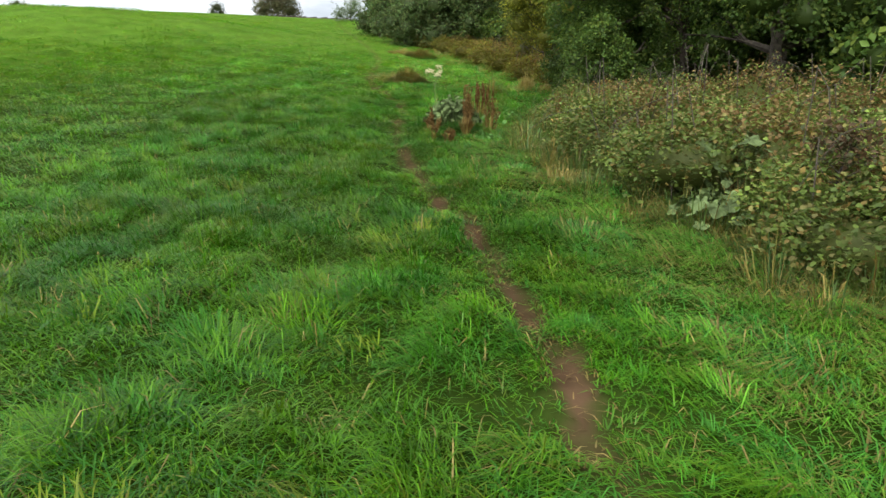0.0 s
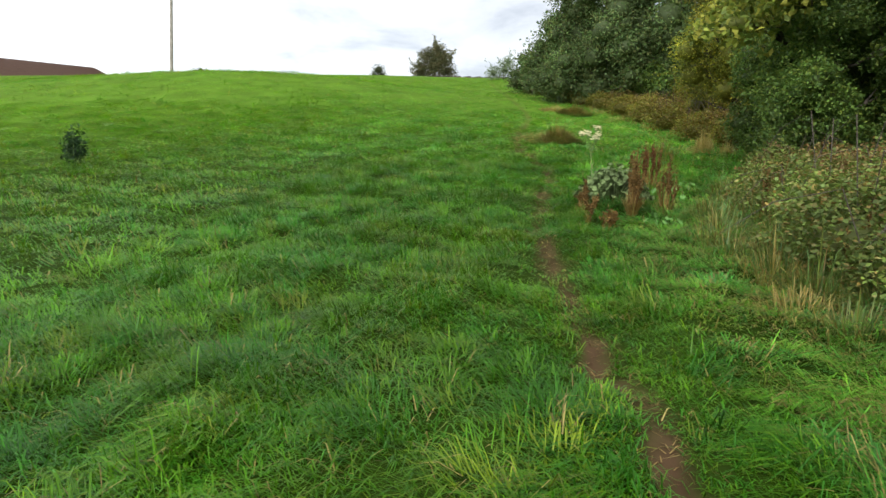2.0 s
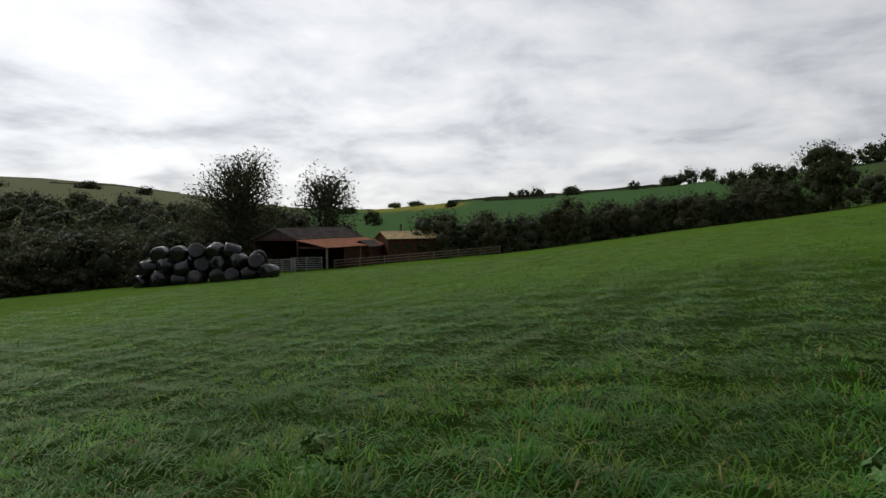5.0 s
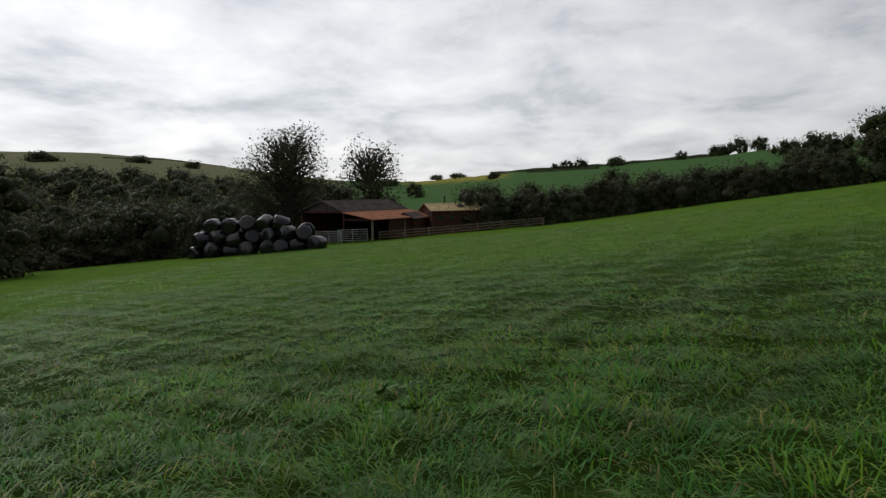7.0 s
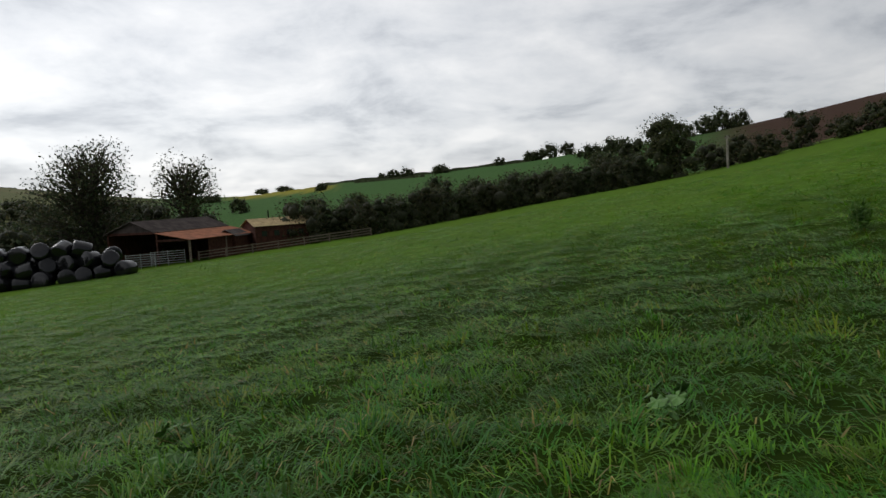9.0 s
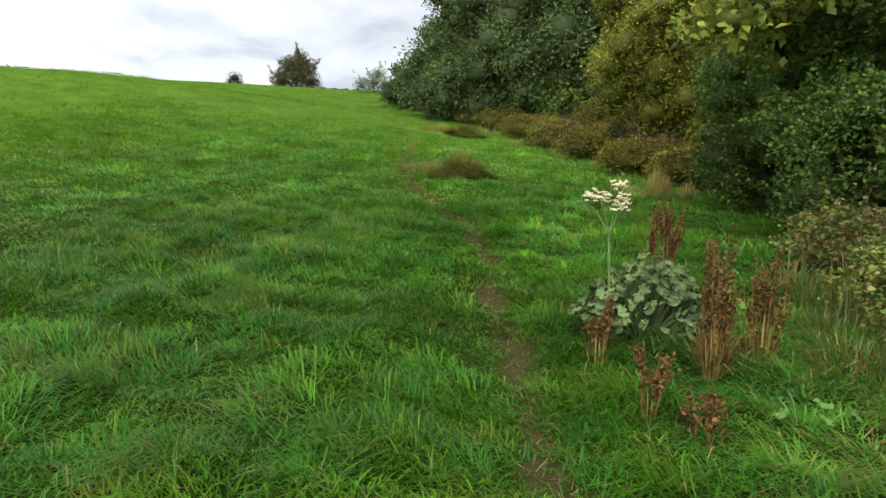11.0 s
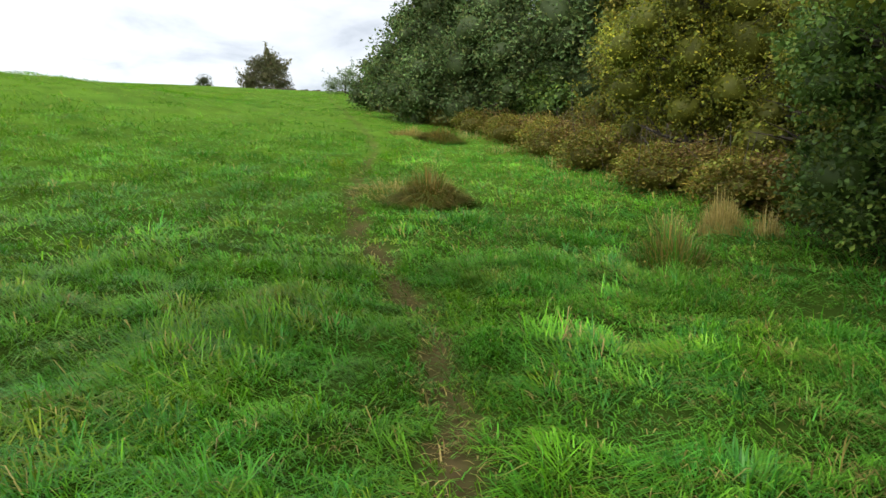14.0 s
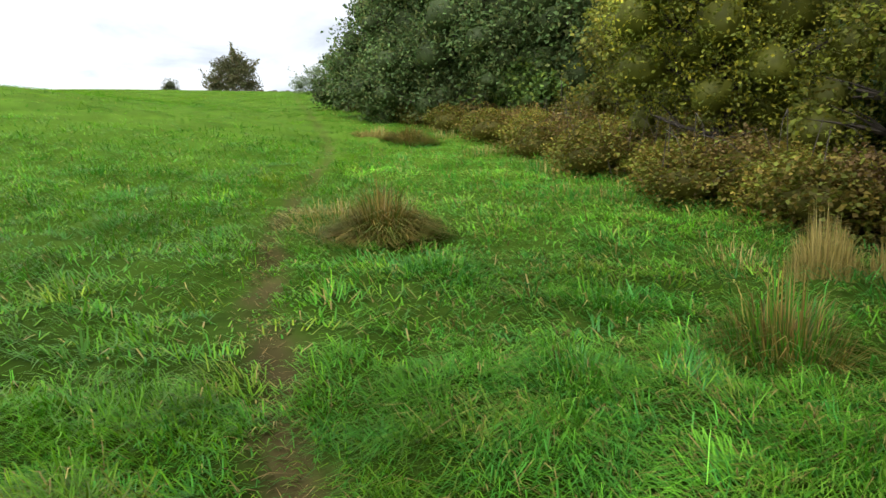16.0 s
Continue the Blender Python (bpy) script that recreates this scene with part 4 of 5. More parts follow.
def hogweed(x, y, h):
    z0 = gz1(x, y)
    top = empty("hogweed", x, y, z0, 0, "flowering hogweed with flat cream umbels on green stems", "hogweed")
    bm = bmesh.new()
    fork = Vector((-0.02, -0.02, h * 0.70))
    tube(bm, [(0.05, 0.0, -0.03), (0.02, 0, h * 0.3), fork], [0.010, 0.008, 0.006], 7)
    part("stem", bm, M_STEM, top)
    heads = [((0.05, 0.04, h), 0.052), ((-0.08, -0.04, h * 0.92), 0.050), ((0.02, -0.09, h * 0.87), 0.058), ((0.06, 0.0, h * 0.91), 0.044), ((-0.14, 0.03, h * 0.93), 0.040)]
    for c, r in heads:
        c = Vector(c)
        bs = bmesh.new()
        mid = fork.lerp(c, 0.6) + Vector((0, 0, -0.02))
        hub = c - Vector((0, 0, 0.075))
        tube(bs, [fork, mid, hub], [0.0035, 0.003, 0.002], 5)
        bf = bmesh.new()
        for i in range(19):
            a = i * 2.4
            rr = r * math.sqrt((i + 0.3) / 19)
            q = c + Vector((math.cos(a) * rr, math.sin(a) * rr, 0.016 * rng.normal() - 3.0 * rr * rr))
            tube(bs, [hub, q], [0.0015, 0.001], 3)
            for j in range(7):
                b = j * 0.9 + i
                s = 0.0 if j == 0 else 0.011
                o = q + Vector((math.cos(b) * s, math.sin(b) * s, 0.004 * rng.normal()))
                bmesh.ops.create_icosphere(bf, subdivisions=1, radius=0.0062 * rng.uniform(0.8, 1.2), matrix=Matrix.Translation(o) @ Matrix.Diagonal((1, 1, 0.6, 1)))
        umbel = part("umbel", bf, M_PETAL, top, "cream white flower head")
        tagged(part("ray_stalk", bs, M_STEM, umbel), kind="stuff")
    bl = bmesh.new()
    for i in range(3):
        lobed_leaf(bl, Matrix.Translation((0.06 * math.cos(i * 2.1), 0.06 * math.sin(i * 2.1), 0.12 + 0.14 * i)) @ Euler((0, 0.7, i * 2.1), "XYZ").to_matrix().to_4x4(), 0.10)
    part("leaf", bl, M_BURDOCK, top)


hogweed(1.31, 11.48, 1.10)

# bare sapling at the edge of the brambles
sx0, sy0 = 3.5, 4.55
sap = empty("sapling", sx0, sy0, gz1(sx0, sy0), 0, "thin dark sapling with bare twigs and red-brown leaves", "sapling")
bm = bmesh.new()
tube(bm, [(0, 0, -0.05), (0.03, 0.02, 0.35), (0.09, 0.02, 0.8)], [0.02, 0.015, 0.008], 6)
for i in range(9):
    s = Vector((0.03 + 0.006 * i, 0.02, 0.3 + 0.055 * i)); a = i * 2.4
    tube(bm, [s, s + Vector((math.cos(a) * 0.12, math.sin(a) * 0.12, 0.08)), s + Vector((math.cos(a) * 0.22, math.sin(a) * 0.22, 0.2))], [0.006, 0.004, 0.002], 4)
part("trunk", bm, M_BARK, sap)
p, k = lobe_points([(0.08, 0.02, 0.85, 0.28, 0.28, 0.22)], 500, 0.9)
part_np("leaves", leaf_mesh("leaves", p, 0.05, pick_tint([(0.09, 0.06, 0.03), (0.06, 0.07, 0.025), (0.12, 0.07, 0.035)], 500), M_LEAF), sap)

# rank grass and weeds along the foot of the bramble bank
for i in range(44):
    ty = 3.2 + 9.6 * i / 43 + rng.uniform(-0.2, 0.2)
    tx = float(np.interp(ty, [3, 6, 8, 10, 13], [3.1, 2.75, 2.6, 2.7, 3.5])) + rng.uniform(-0.35, 0.45)
    tuft("rank_grass", tx, ty, 240, 0.26, rng.uniform(0.45, 0.85), 0.008, [(0.10, 0.17, 0.04), (0.13, 0.19, 0.045), (0.075, 0.14, 0.035)] + (STRAW_T[1:3] if i % 2 else BROWN_T[3:]),
         "rank green and brown grass at the brambles' foot", "grass", 0.75, "rank grass at the bank")

# tall grass and dead stems that stand up through the brambles
for i in range(34):
    tx, ty = rng.uniform(2.9, 6.6), rng.uniform(3.0, 13.5)
    tuft("tall_grass", tx, ty, 60, 0.3, rng.uniform(0.8, 1.35), 0.008, (STRAW_T + BROWN_T) if i % 3 == 0 else [(0.11, 0.19, 0.03), (0.15, 0.20, 0.04), (0.20, 0.19, 0.06)],
         "tall thin grass standing through the brambles", "grass", 0.3, "tall grass in the brambles")
for i in range(16):
    ty = rng.uniform(18, 34)
    tx = float(np.interp(ty, [18, 23, 28, 34], [5.0, 4.9, 4.5, 4.1])) + rng.uniform(-0.8, 0.2)
    tuft("dry_grass_clump", tx, ty, 130, 0.4, 0.42, 0.009, STRAW_T + LUSH_T, "pale dry grass fringing russet brambles", bend=0.6, group="dry grass at the bank")

# ---------------- across the field: hedge, wood, farm, hills ----------------
def spot(az, d):
    """The place at a bearing (degrees left of +y) and distance from the standing point."""
    return EYE0[0] - math.sin(radians(az)) * d, EYE0[1] + math.cos(radians(az)) * d


def far_tree(name, az, d, h, w, n, leaf, palette, label, group, base=0.05, lob=7, core=0.5, category="tree", **kw):
    x, y = spot(az, d)
    return woody(name, x, y, h, blob_crown(w, h, (base - 0.16) * h, lob, fat=1.42), int(n * 1.4), leaf * 0.72, palette, label, category, group, trunk=0.03 * h + 0.03, core=core, sink=0.6, **kw)


HEDGE = "hedge at the field's far side"
for i, az in enumerate(np.arange(100.5, 71.5, -1.75)):
    d = float(np.interp(az, [62, 70, 84, 95, 101], [88, 85, 77, 71, 69])) + rng.uniform(-1, 2)
    h = float(np.interp(az, [70, 84, 95, 101], [4.6, 3.9, 3.6, 3.8])) * rng.uniform(0.75, 1.2)
    far_tree("hedge_bush", az, d, h, rng.uniform(4.6, 6.2), 2200, 0.30, FAR_DARK + FAR_MID[:1] if i % 3 else [(0.09, 0.08, 0.03)] + FAR_DARK, "dark leafy hawthorn bush in the field hedge", HEDGE, 0.0, category="hedge")
    if i % 2:
        far_tree("hedge_tree", az + 0.6, d + 9, h * 1.35, rng.uniform(4.5, 6), 1400, 0.42, FAR_DARK + FAR_MID, "dark rounded tree behind the field hedge", HEDGE, 0.1)
far_tree("oak", 69.8, 87, 8.2, 8.0, 4200, 0.36, [(0.085, 0.085, 0.03)] + FAR_MID, "broad bushy oak standing in the hedge", HEDGE, 0.0, 10)
far_tree("oak", 72.6, 90, 6.2, 6.0, 2200, 0.38, FAR_DARK + FAR_MID, "dark rounded oak in the hedge", HEDGE, 0.0, 8)
for az, d, h, w in [(66.5, 92, 3.2, 6), (64.5, 90, 3.6, 5), (62.6, 90, 3.0, 4), (60.3, 93, 4.6, 5), (57.5, 92, 2.6, 4), (55.5, 92, 3.3, 4.5), (52.0, 93, 3.4, 4.6), (49.6, 94, 3.4, 3.4), (46.6, 94, 2.2, 3.0)]:
    far_tree("hedge_bush", az, d, h, w, 1100, 0.34, FAR_DARK + [(0.09, 0.085, 0.03)], "rounded bush along the upper field hedge", HEDGE, 0.0, category="hedge")

WOODS = "wood beside the farm"
for i in range(36):
    az = 113.5 + (i % 12) * 2.45 + rng.uniform(-1, 1)
    row = i // 12
    d = [64, 74, 88][row] + rng.uniform(-3, 3) + (8 if az < 119 else 0)
    h = [4.4, 6.0, 7.6][row] * rng.uniform(0.8, 1.2)
    far_tree("wood_tree", az, d, h, rng.uniform(6.5, 8.5), 2600, 0.42, FAR_DARK, "dark leafy tree in the farm wood", WOODS, 0.0)
for i in range(9):
    az = 121 + i * 2.3
    far_tree("scrub_bush", az, 59 + rng.uniform(-1, 1), 1.5, 3.6, 900, 0.26, FAR_DARK + [(0.11, 0.075, 0.04)], "low brown-green scrub at the wood's edge", WOODS, 0.0, category="bush")
far_tree("ash_tree", 116.2, 72, 12.4, 9.4, 7500, 0.36, FAR_DARK, "tall ash tree with an open airy crown", WOODS, 0.3, 18, core=0.0)
far_tree("ash_tree", 109.3, 78, 10.6, 7.4, 3200, 0.36, FAR_DARK, "tall thin ash tree with two open tops", WOODS, 0.58, 10, core=0.0)
far_tree("ash_tree", 108.0, 80, 5.6, 6.5, 1600, 0.42, FAR_DARK, "dark bushy ash behind the barn", WOODS, 0.0, 7)
far_tree("ash_tree", 112.2, 77, 6.6, 7.0, 1800, 0.42, FAR_DARK, "dark bushy ash behind the barn", WOODS, 0.0, 7)
far_tree("tall_tree", 137.6, 50, 8.4, 6.6, 3000, 0.34, FAR_DARK, "tall dark tree at the field corner", WOODS, 0.05, 9)
far_tree("tall_tree", 143.0, 52, 8.0, 7.0, 2000, 0.36, FAR_DARK, "tall dark tree at the field corner", WOODS, 0.05, 9)
for i in range(12):
    az = 146 + i * 11
    far_tree("boundary_tree", az, 55 + rng.uniform(-3, 6), 6.5, 8.5, 900, 0.55, FAR_DARK, "dark tree along the lower field boundary", WOODS, 0.0)

HILL = "trees on the hills"
for az, d, h, w in [(105.4, 330, 9, 12), (98.8, 395, 5, 9), (93.6, 390, 5.5, 7), (92.6, 390, 7, 9), (91.5, 392, 6.5, 9), (88.6, 385, 5.5, 12), (83.5, 372, 6, 7), (80.8, 372, 6, 11), (79.3, 372, 9, 13), (77.8, 372, 8.5, 11),
                    (86.0, 200, 6, 10), (89.5, 190, 5, 8), (83.0, 170, 6, 8), (79.5, 190, 5.5, 8), (95.6, 210, 6, 9), (76.0, 300, 7, 12), (74.0, 300, 8, 13), (75.2, 250, 6, 10), (68.5, 310, 8, 10), (67.0, 310, 9, 12),
                    (65.8, 310, 10, 14), (64.6, 310, 8, 10), (61.0, 285, 3.0, 5), (127.5, 800, 9, 26), (134.0, 700, 10, 30), (123.5, 760, 9, 22), (107.6, 560, 8, 16), (103.6, 640, 5, 16), (101.8, 610, 5, 16)]:
    far_tree("hill_tree", az, d, h * 0.8, w, 700, 0.10 * w, FAR_DARK + FAR_MID, "small dark tree on the far hillside", HILL, 0.0, 5)
for i in range(26):
    az = 112 + i * 1.15
    d = 260 + 60 * (i % 3) + rng.uniform(-20, 20)
    far_tree("valley_tree", az, d, rng.uniform(7, 10), rng.uniform(16, 24), 700, 1.3, FAR_DARK + FAR_MID, "hazy dark tree in the valley wood", HILL, 0.0, 5)


# field walls and hedges far up the hills
def far_line(az0, az1, r0, r1, width, height, label):
    bm = bmesh.new()
    n = 26
    rows_ = []
    for i in range(n + 1):
        f = i / n
        az, fr = az0 + (az1 - az0) * f, r0 + (r1 - r0) * f
        d = fr * float(np.interp(az, SKY_AZ, SKY_R))
        x, y = spot(az, d)
        z = float(ground_z(x, y))
        hh = height * (0.8 + 0.35 * math.sin(i * 2.3) * math.sin(i * 1.1))
        u = Vector((x - EYE0[0], y - EYE0[1], 0)).normalized() * width
        rows_.append([bm.verts.new((x - u.x, y - u.y, z - 1)), bm.verts.new((x - u.x * 0.6, y - u.y * 0.6, z + hh)), bm.verts.new((x + u.x * 0.6, y + u.y * 0.6, z + hh)), bm.verts.new((x + u.x, y + u.y, z - 1))])
    for a, b in zip(rows_, rows_[1:]):
        for k in range(3):
            bm.faces.new((a[k], b[k], b[k + 1], a[k + 1]))
    me = bpy.data.meshes.new("field_hedge")
    bmesh.ops.recalc_face_normals(bm, faces=bm.faces)
    bm.to_mesh(me); bm.free()
    me.materials.append(M_FARHEDGE)
    tagged(new("field_hedge", me), label, "hedge", "field lines on the hills")


M_FARHEDGE = mat("far_hedge", (0.045, 0.055, 0.026), 0.9, 0.1, var=0.5, scale=0.6, bump=0.5, bump_scale=2)
far_line(99, 80, 0.985, 0.985, 1.2, 1.6, "dark hedge along the hill's crest")
far_line(96, 90, 0.93, 0.90, 1.0, 1.4, "dark hedge between hillside fields")
far_line(130, 121, 0.62, 0.95, 2.0, 1.5, "dark wall between moorland fields")
far_line(66, 45, 0.6, 0.62, 1.0, 1.0, "dark hedge below the ploughed hill")

# low wall on the brow
bm = bmesh.new()
for i in range(22):
    x = -8.0 + i * 0.36
    box(bm, x, 74, float(ground_z(x, 74)) - 0.22, 0.36, 0.45, 1.0 + 0.12 * math.sin(i * 2.1), 0.04)
me = bpy.data.meshes.new("stone_wall"); bm.to_mesh(me); bm.free(); me.materials.append(M_GREY)
tagged(new("stone_wall", me), "low dark drystone wall on the brow", "wall")


# power poles
def power_pole(x, y, h, label, arm=1.3, turn=0.0):
    top = empty("power_pole", x, y, gz1(x, y), turn, label, "power pole", "wooden power poles")
    bm = bmesh.new()
    tube(bm, [(0, 0, -0.8), (0, 0, h * 0.5), (0, 0, h)], [0.15, 0.13, 0.105], 10)
    part("shaft", bm, M_POLE, top)
    bm = bmesh.new()
    box(bm, 0, 0.12, h - 0.25, arm, 0.1, 0.12, 0.01)
    cross = part("crossarm", bm, M_POLE, top)
    for ix in (-arm / 2 + 0.1, 0.0, arm / 2 - 0.1):
        bm = bmesh.new()
        tube(bm, [(ix, 0.12, h - 0.2), (ix, 0.12, h - 0.08), (ix, 0.12, h - 0.02), (ix, 0.12, h + 0.06)], [0.015, 0.05, 0.06, 0.03], 8)
        part("insulator", bm, M_GREY, cross, "dark insulator")


power_pole(-28.6, 57.8, 7.4, "weathered wooden power pole with a short crossarm", turn=28)
power_pole(-74.5, 39.5, 3.6, "short pale wooden pole beside the hedge", arm=0.6, turn=60)


# the farm: black wrapped bales, open barn, hut, fence, gate
def bale(m):
    top = new("silage_bale")
    top.matrix_basis = m
    tagged(top, "round silage bale wrapped in shiny black plastic", "silage bale", "stack of silage bales")
    bm = bmesh.new()
    rings = []
    for rr, zz in [(0.02, -0.60), (0.44, -0.60), (0.555, -0.575), (0.60, -0.50), (0.615, -0.25), (0.62, 0.0), (0.615, 0.25), (0.60, 0.50), (0.555, 0.575), (0.44, 0.60), (0.02, 0.60)]:
        rings.append([bm.verts.new((rr * math.cos(2 * math.pi * k / 20) * (1 + 0.012 * math.sin(k * 3 + zz * 9)), rr * math.sin(2 * math.pi * k / 20) * (1 + 0.012 * math.cos(k * 5)), zz)) for k in range(20)])
    for a, b in zip(rings, rings[1:]):
        for k in range(20):
            f = bm.faces.new((a[k], a[(k + 1) % 20], b[(k + 1) % 20], b[k])); f.smooth = True
    bm.faces.new(rings[0][::-1]); bm.faces.new(rings[-1])
    part("wrap", bm, M_PLASTIC, top)
    bm = bmesh.new()
    box(bm, 0.1, 0.05, 0.607, 0.5, 0.04, 0.012, 0.004)
    part("tape_flap", bm, M_PLASTIC, top)
    return top


bx0, by0 = spot(119.0, 52.5)
ra = radians(119.0 - 12)
rt, aw = Vector((math.cos(ra), math.sin(ra), 0)), Vector((-math.sin(ra), math.cos(ra), 0))
first = None
for layer, cnt, shift in [(0, 8, 0.2), (1, 7, -0.1), (2, 5, -0.6)]:
    for j in range(cnt):
        for depth in ((0, 1) if layer < 2 else (0,)):
            c = Vector((bx0, by0, 0)) + rt * ((j - (cnt - 1) / 2) * 1.26 + shift + rng.normal(0, 0.10)) + aw * (depth * 1.3 + 0.25 * layer + rng.normal(0, 0.14))
            z = gz1(c.x, c.y) + 0.42 + layer * 0.9 + rng.normal(0, 0.09)
            m = pose(c.x, c.y, z, 90 + rng.normal(0, 14), 0, 119 - 30 + rng.normal(0, 40)) @ pose(0, 0, 0, 0, 0, rng.uniform(0, 360))
            first = bale(m) if first is None else copy_thing(first, m)


def sheet(bm, a, b, c, d, waves, depth, thick=0.03):
    """A corrugated sheet with corners a, b (top edge) and d, c (bottom edge); the waves run from top to bottom."""
    a, b, c, d = Vector(a), Vector(b), Vector(c), Vector(d)
    nrm = (b - a).cross(d - a).normalized()
    n = waves * 4
    rows_ = []
    for i in range(n + 1):
        f = i / n
        o = nrm * depth * math.sin(i * math.pi / 2)
        p, q = a.lerp(b, f) + o, d.lerp(c, f) + o
        rows_.append([bm.verts.new(p), bm.verts.new(q), bm.verts.new(q - nrm * thick), bm.verts.new(p - nrm * thick)])
    for r0, r1 in zip(rows_, rows_[1:]):
        for k in range(4):
            bm.faces.new((r0[k], r0[(k + 1) % 4], r1[(k + 1) % 4], r1[k]))
    bm.faces.new(rows_[0]); bm.faces.new(rows_[-1][::-1])


# barn axes: x along the open gable end, y along the ridge away from it
gx0, gy0 = spot(113.3, 62.5)
barn_turn = 110.0 - 38.0
gz0 = gz1(gx0, gy0) + 0.25
barn = empty("open_barn", gx0, gy0, gz0, barn_turn, "open-fronted barn with dark sheets and rusty lean-to roof", "barn")
W0, W1, W2, LEN = -2.6, 2.4, 5.6, 10.0
H_E, H_A, H_J, H_L = 2.75, 3.75, 2.75, 2.05
for nm, pts_, mt, lb in [("main_roof", [((W0 - 0.2, -0.3), H_E), ((0, -0.3), H_A)], M_GREY, ""), ("main_roof", [((W1, -0.3), H_J), ((0, -0.3), H_A)], M_GREY, ""),
                         ("lean_to_roof", [((W2 + 0.3, -0.3), H_L), ((W1, -0.3), H_J - 0.06)], M_RUST, "rusty orange corrugated roof")]:
    bm = bmesh.new()
    (e0, he), (e1, ha) = pts_
    sheet(bm, (e1[0], -0.3, ha), (e1[0], LEN + 0.3, ha), (e0[0], LEN + 0.3, he), (e0[0], -0.3, he), 48, 0.03)
    part(nm, bm, mt, barn, lb)
for cx, cy, ch in [(W0, 0, H_E), (W1, 0, H_J), (W2, 0, H_L), (W0, 5, H_E), (W1, 5, H_J), (W2, 5, H_L), (W2, 10, H_L), (W0, 10, H_E)]:
    bm = bmesh.new()
    box(bm, cx, cy, ch / 2 - 0.4, 0.16, 0.16, ch + 0.7, 0.015)
    part("post", bm, M_TIMBER if cx == W2 else M_BOARD, barn, "pale timber post" if cx == W2 else "")
bm = bmesh.new(); box(bm, 0, 0, H_E - 0.02, W1 - W0, 0.14, 0.2, 0.01); part("tie_beam", bm, M_BOARD, barn)
bm = bmesh.new(); box(bm, 4.0, 0, H_L + 0.0, W2 - W1, 0.12, 0.18, 0.01); part("tie_beam", bm, M_BOARD, barn)
bm = bmesh.new()
v = [bm.verts.new((W0, -0.06, H_E)), bm.verts.new((W1, -0.06, H_J)), bm.verts.new((0, -0.06, H_A - 0.06)), bm.verts.new((W0, 0.0, H_E)), bm.verts.new((W1, 0.0, H_J)), bm.verts.new((0, 0.0, H_A - 0.06))]
for f in [(0, 1, 2), (3, 5, 4), (0, 3, 4, 1), (1, 4, 5, 2), (2, 5, 3, 0)]:
    bm.faces.new([v[q] for q in f])
part("gable", bm, M_GREY, barn, "dark weathered gable boards")
bm = bmesh.new(); box(bm, (W0 + W2) / 2, LEN, 0.9, W2 - W0, 0.12, 3.0, 0.01); part("back_wall", bm, M_BOARD, barn)
bm = bmesh.new(); box(bm, W0, LEN / 2, 1.0, 0.1, LEN, 3.2, 0.01); part("side_wall", bm, M_BOARD, barn)
for k in range(20):
    bm = bmesh.new(); box(bm, W2 + 0.02, 2.6 + k * 0.39, 0.75, 0.03, 0.36, 2.5, 0.006); part("board", bm, M_BOARD, barn)


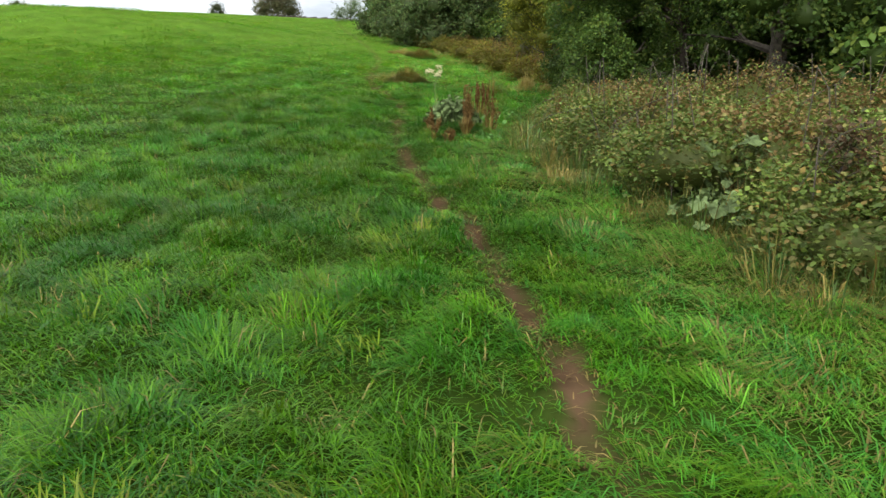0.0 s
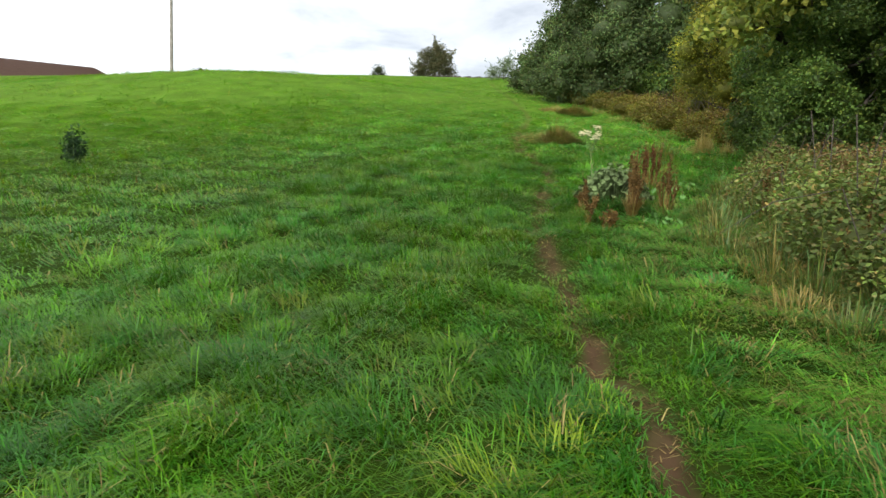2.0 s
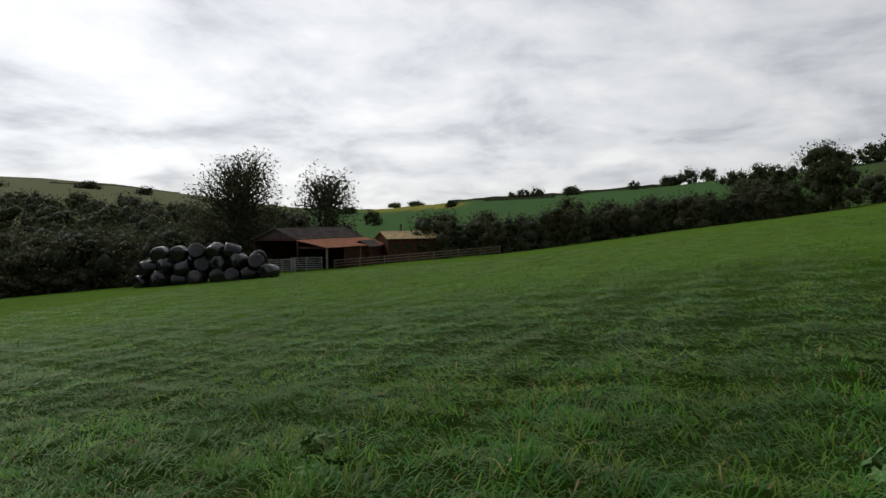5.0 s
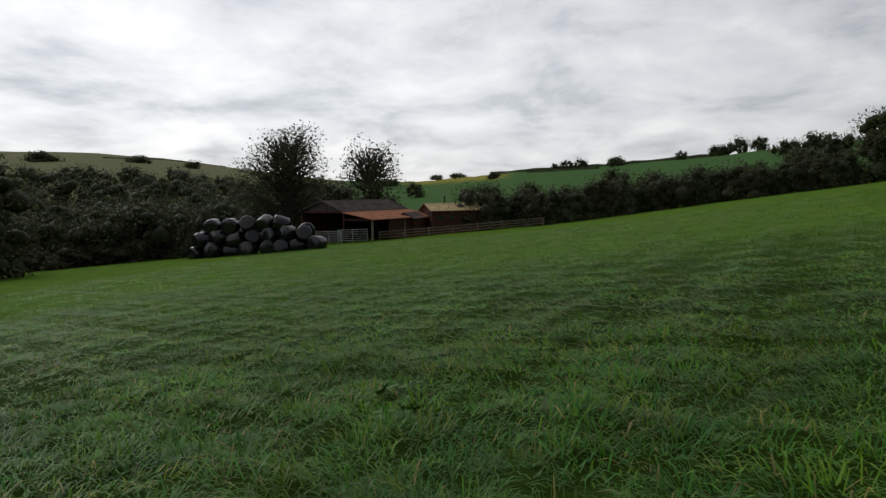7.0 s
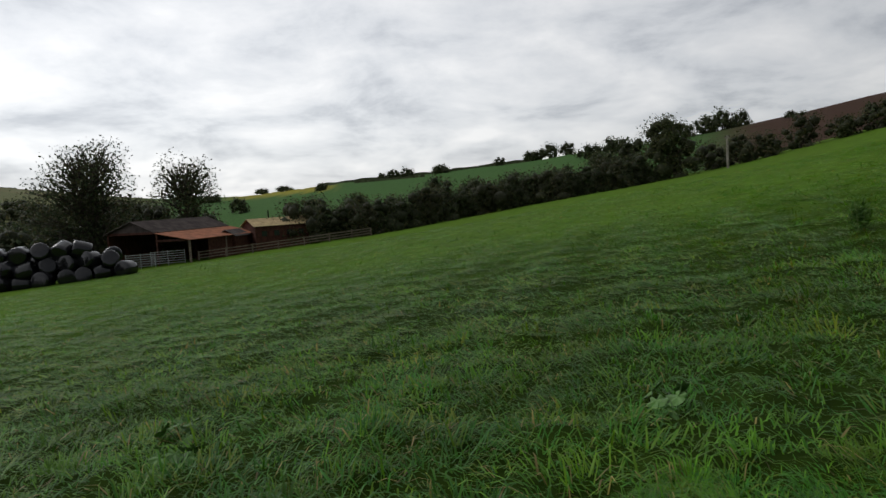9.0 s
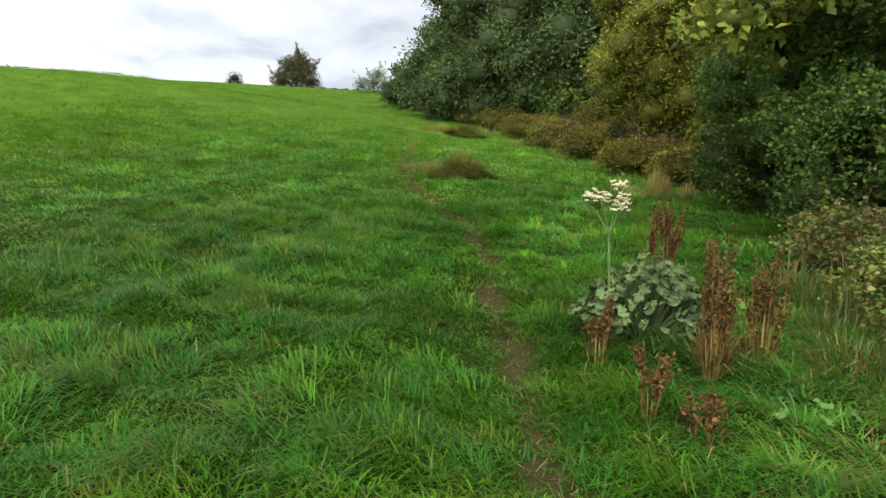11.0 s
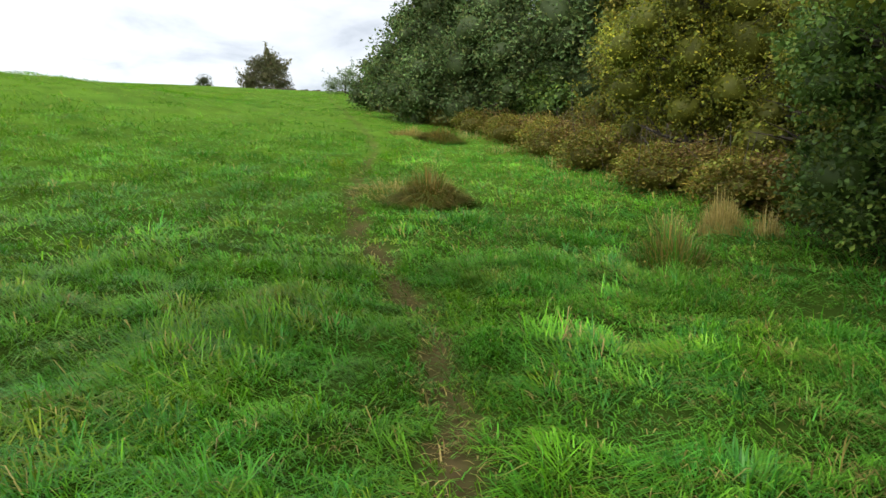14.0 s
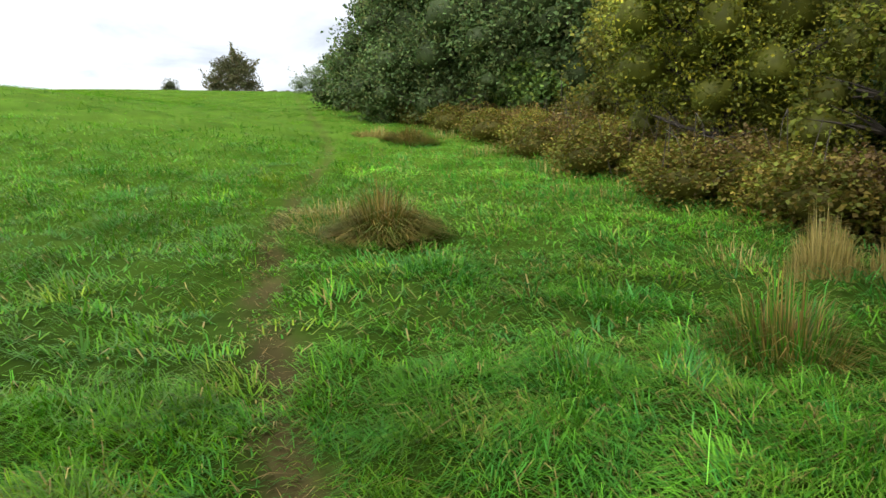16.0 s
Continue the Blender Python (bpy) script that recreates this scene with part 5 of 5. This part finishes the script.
def hut(az, d, turn, wx, wy, hw, hr, roof_m, label, flue=False, windows=0):
    x, y = spot(az, d)
    z = gz1(x, y) + 0.55
    top = empty("wooden_hut", x, y, z, turn, label, "hut", "farm huts")
    bm = bmesh.new()
    b = [(-wx / 2, 0), (wx / 2, 0), (wx / 2, wy), (-wx / 2, wy)]
    lo = [bm.verts.new((p[0], p[1], -1.2)) for p in b]
    hi = [bm.verts.new((p[0], p[1], hw)) for p in b]
    g0, g1 = bm.verts.new((-wx / 2, wy / 2, hr - 0.03)), bm.verts.new((wx / 2, wy / 2, hr - 0.03))
    for k in range(4):
        q = (k + 1) % 4
        bm.faces.new((lo[k], lo[q], hi[q], hi[k]))
    bm.faces.new((hi[0], g0, hi[3])); bm.faces.new((hi[1], hi[2], g1)); bm.faces.new(lo[::-1])
    bm.faces.new((hi[0], hi[1], g1, g0)); bm.faces.new((hi[3], g0, g1, hi[2]))
    part("wall", bm, M_BOARD, top)
    for e in (-0.2, wy + 0.2):
        bm = bmesh.new()
        drop = hw - (hr - hw) * 0.2 / (wy / 2)
        sheet(bm, (-wx / 2 - 0.2, wy / 2, hr), (wx / 2 + 0.2, wy / 2, hr), (wx / 2 + 0.2, e, drop), (-wx / 2 - 0.2, e, drop), int(wx * 3), 0.012)
        part("roof", bm, roof_m, top)
    for i in range(windows):
        cx = -wx / 2 + wx * (i + 0.7) / (windows + 0.4)
        bm = bmesh.new(); box(bm, cx, -0.02, hw * 0.55, 0.62, 0.05, 0.62, 0.01); win = part("window", bm, M_BOARD, top)
        bm = bmesh.new(); box(bm, cx, -0.05, hw * 0.55, 0.5, 0.02, 0.5); part("pane", bm, M_GLASS, win)
    if flue:
        bm = bmesh.new(); tube(bm, [(-wx * 0.12, wy / 2, hr - 0.2), (-wx * 0.12, wy / 2, hr + 0.75)], [0.07, 0.07], 10); part("flue", bm, M_PLASTIC, top, "black stove pipe")
    return top


hut(101.9, 66.0, 102 + 22, 5.4, 3.6, 1.7, 2.35, M_HUTROOF, "brown boarded hut with a tan felt roof", True, 4)
hut(105.2, 64.5, 105 + 60, 2.2, 1.9, 1.25, 1.75, M_GREY, "small brown shed with a grey roof")

# post and rail fence from the barn to the hedge
f_pts = [spot(az, d) for az, d in [(108.6, 60.5), (106.5, 61), (104.4, 61.5), (102.3, 62.5), (100.2, 63.5), (98.1, 65), (96.2, 66.5), (94.6, 68)]]
fence = empty("post_and_rail_fence", f_pts[0][0], f_pts[0][1], gz1(*f_pts[0]), 0, "weathered timber fence with three rails", "fence")
o = Vector(fence.matrix_basis.translation)
fp = [Vector((x, y, gz1(x, y))) - o for x, y in f_pts]
for p in fp:
    bm = bmesh.new(); box(bm, p.x, p.y, p.z + 0.25, 0.10, 0.10, 1.2, 0.012); part("post", bm, M_TIMBER, fence)
for a, b in zip(fp, fp[1:]):
    for hh in (0.25, 0.5, 0.75):
        bm = bmesh.new()
        q = (b - a).to_track_quat("X", "Z").to_matrix().to_4x4()
        c = (a + b) / 2
        box(bm, c.x, c.y, c.z + hh, (b - a).length, 0.04, 0.09, 0.008, q)
        part("rail", bm, M_TIMBER, fence)


def gate(az, d, turn, w, label):
    x, y = spot(az, d)
    top = empty("field_gate", x, y, gz1(x, y) + 0.1, turn, label, "gate", "farm gates")
    for k in range(6):
        bm = bmesh.new(); tube(bm, [(-w / 2, 0, 0.12 + k * 0.19), (w / 2, 0, 0.12 + k * 0.19)], [0.022, 0.022], 8); part("bar", bm, M_METAL, top)
    for xx in (-w / 2, 0, w / 2):
        bm = bmesh.new(); tube(bm, [(xx, 0, -0.1), (xx, 0, 1.15)], [0.026, 0.026], 8); part("upright", bm, M_METAL, top)


gate(112.9, 60.0, 113, 2.2, "galvanised steel field gate by the bales")
gate(110.9, 59.5, 111, 2.6, "galvanised steel field gate before the barn")
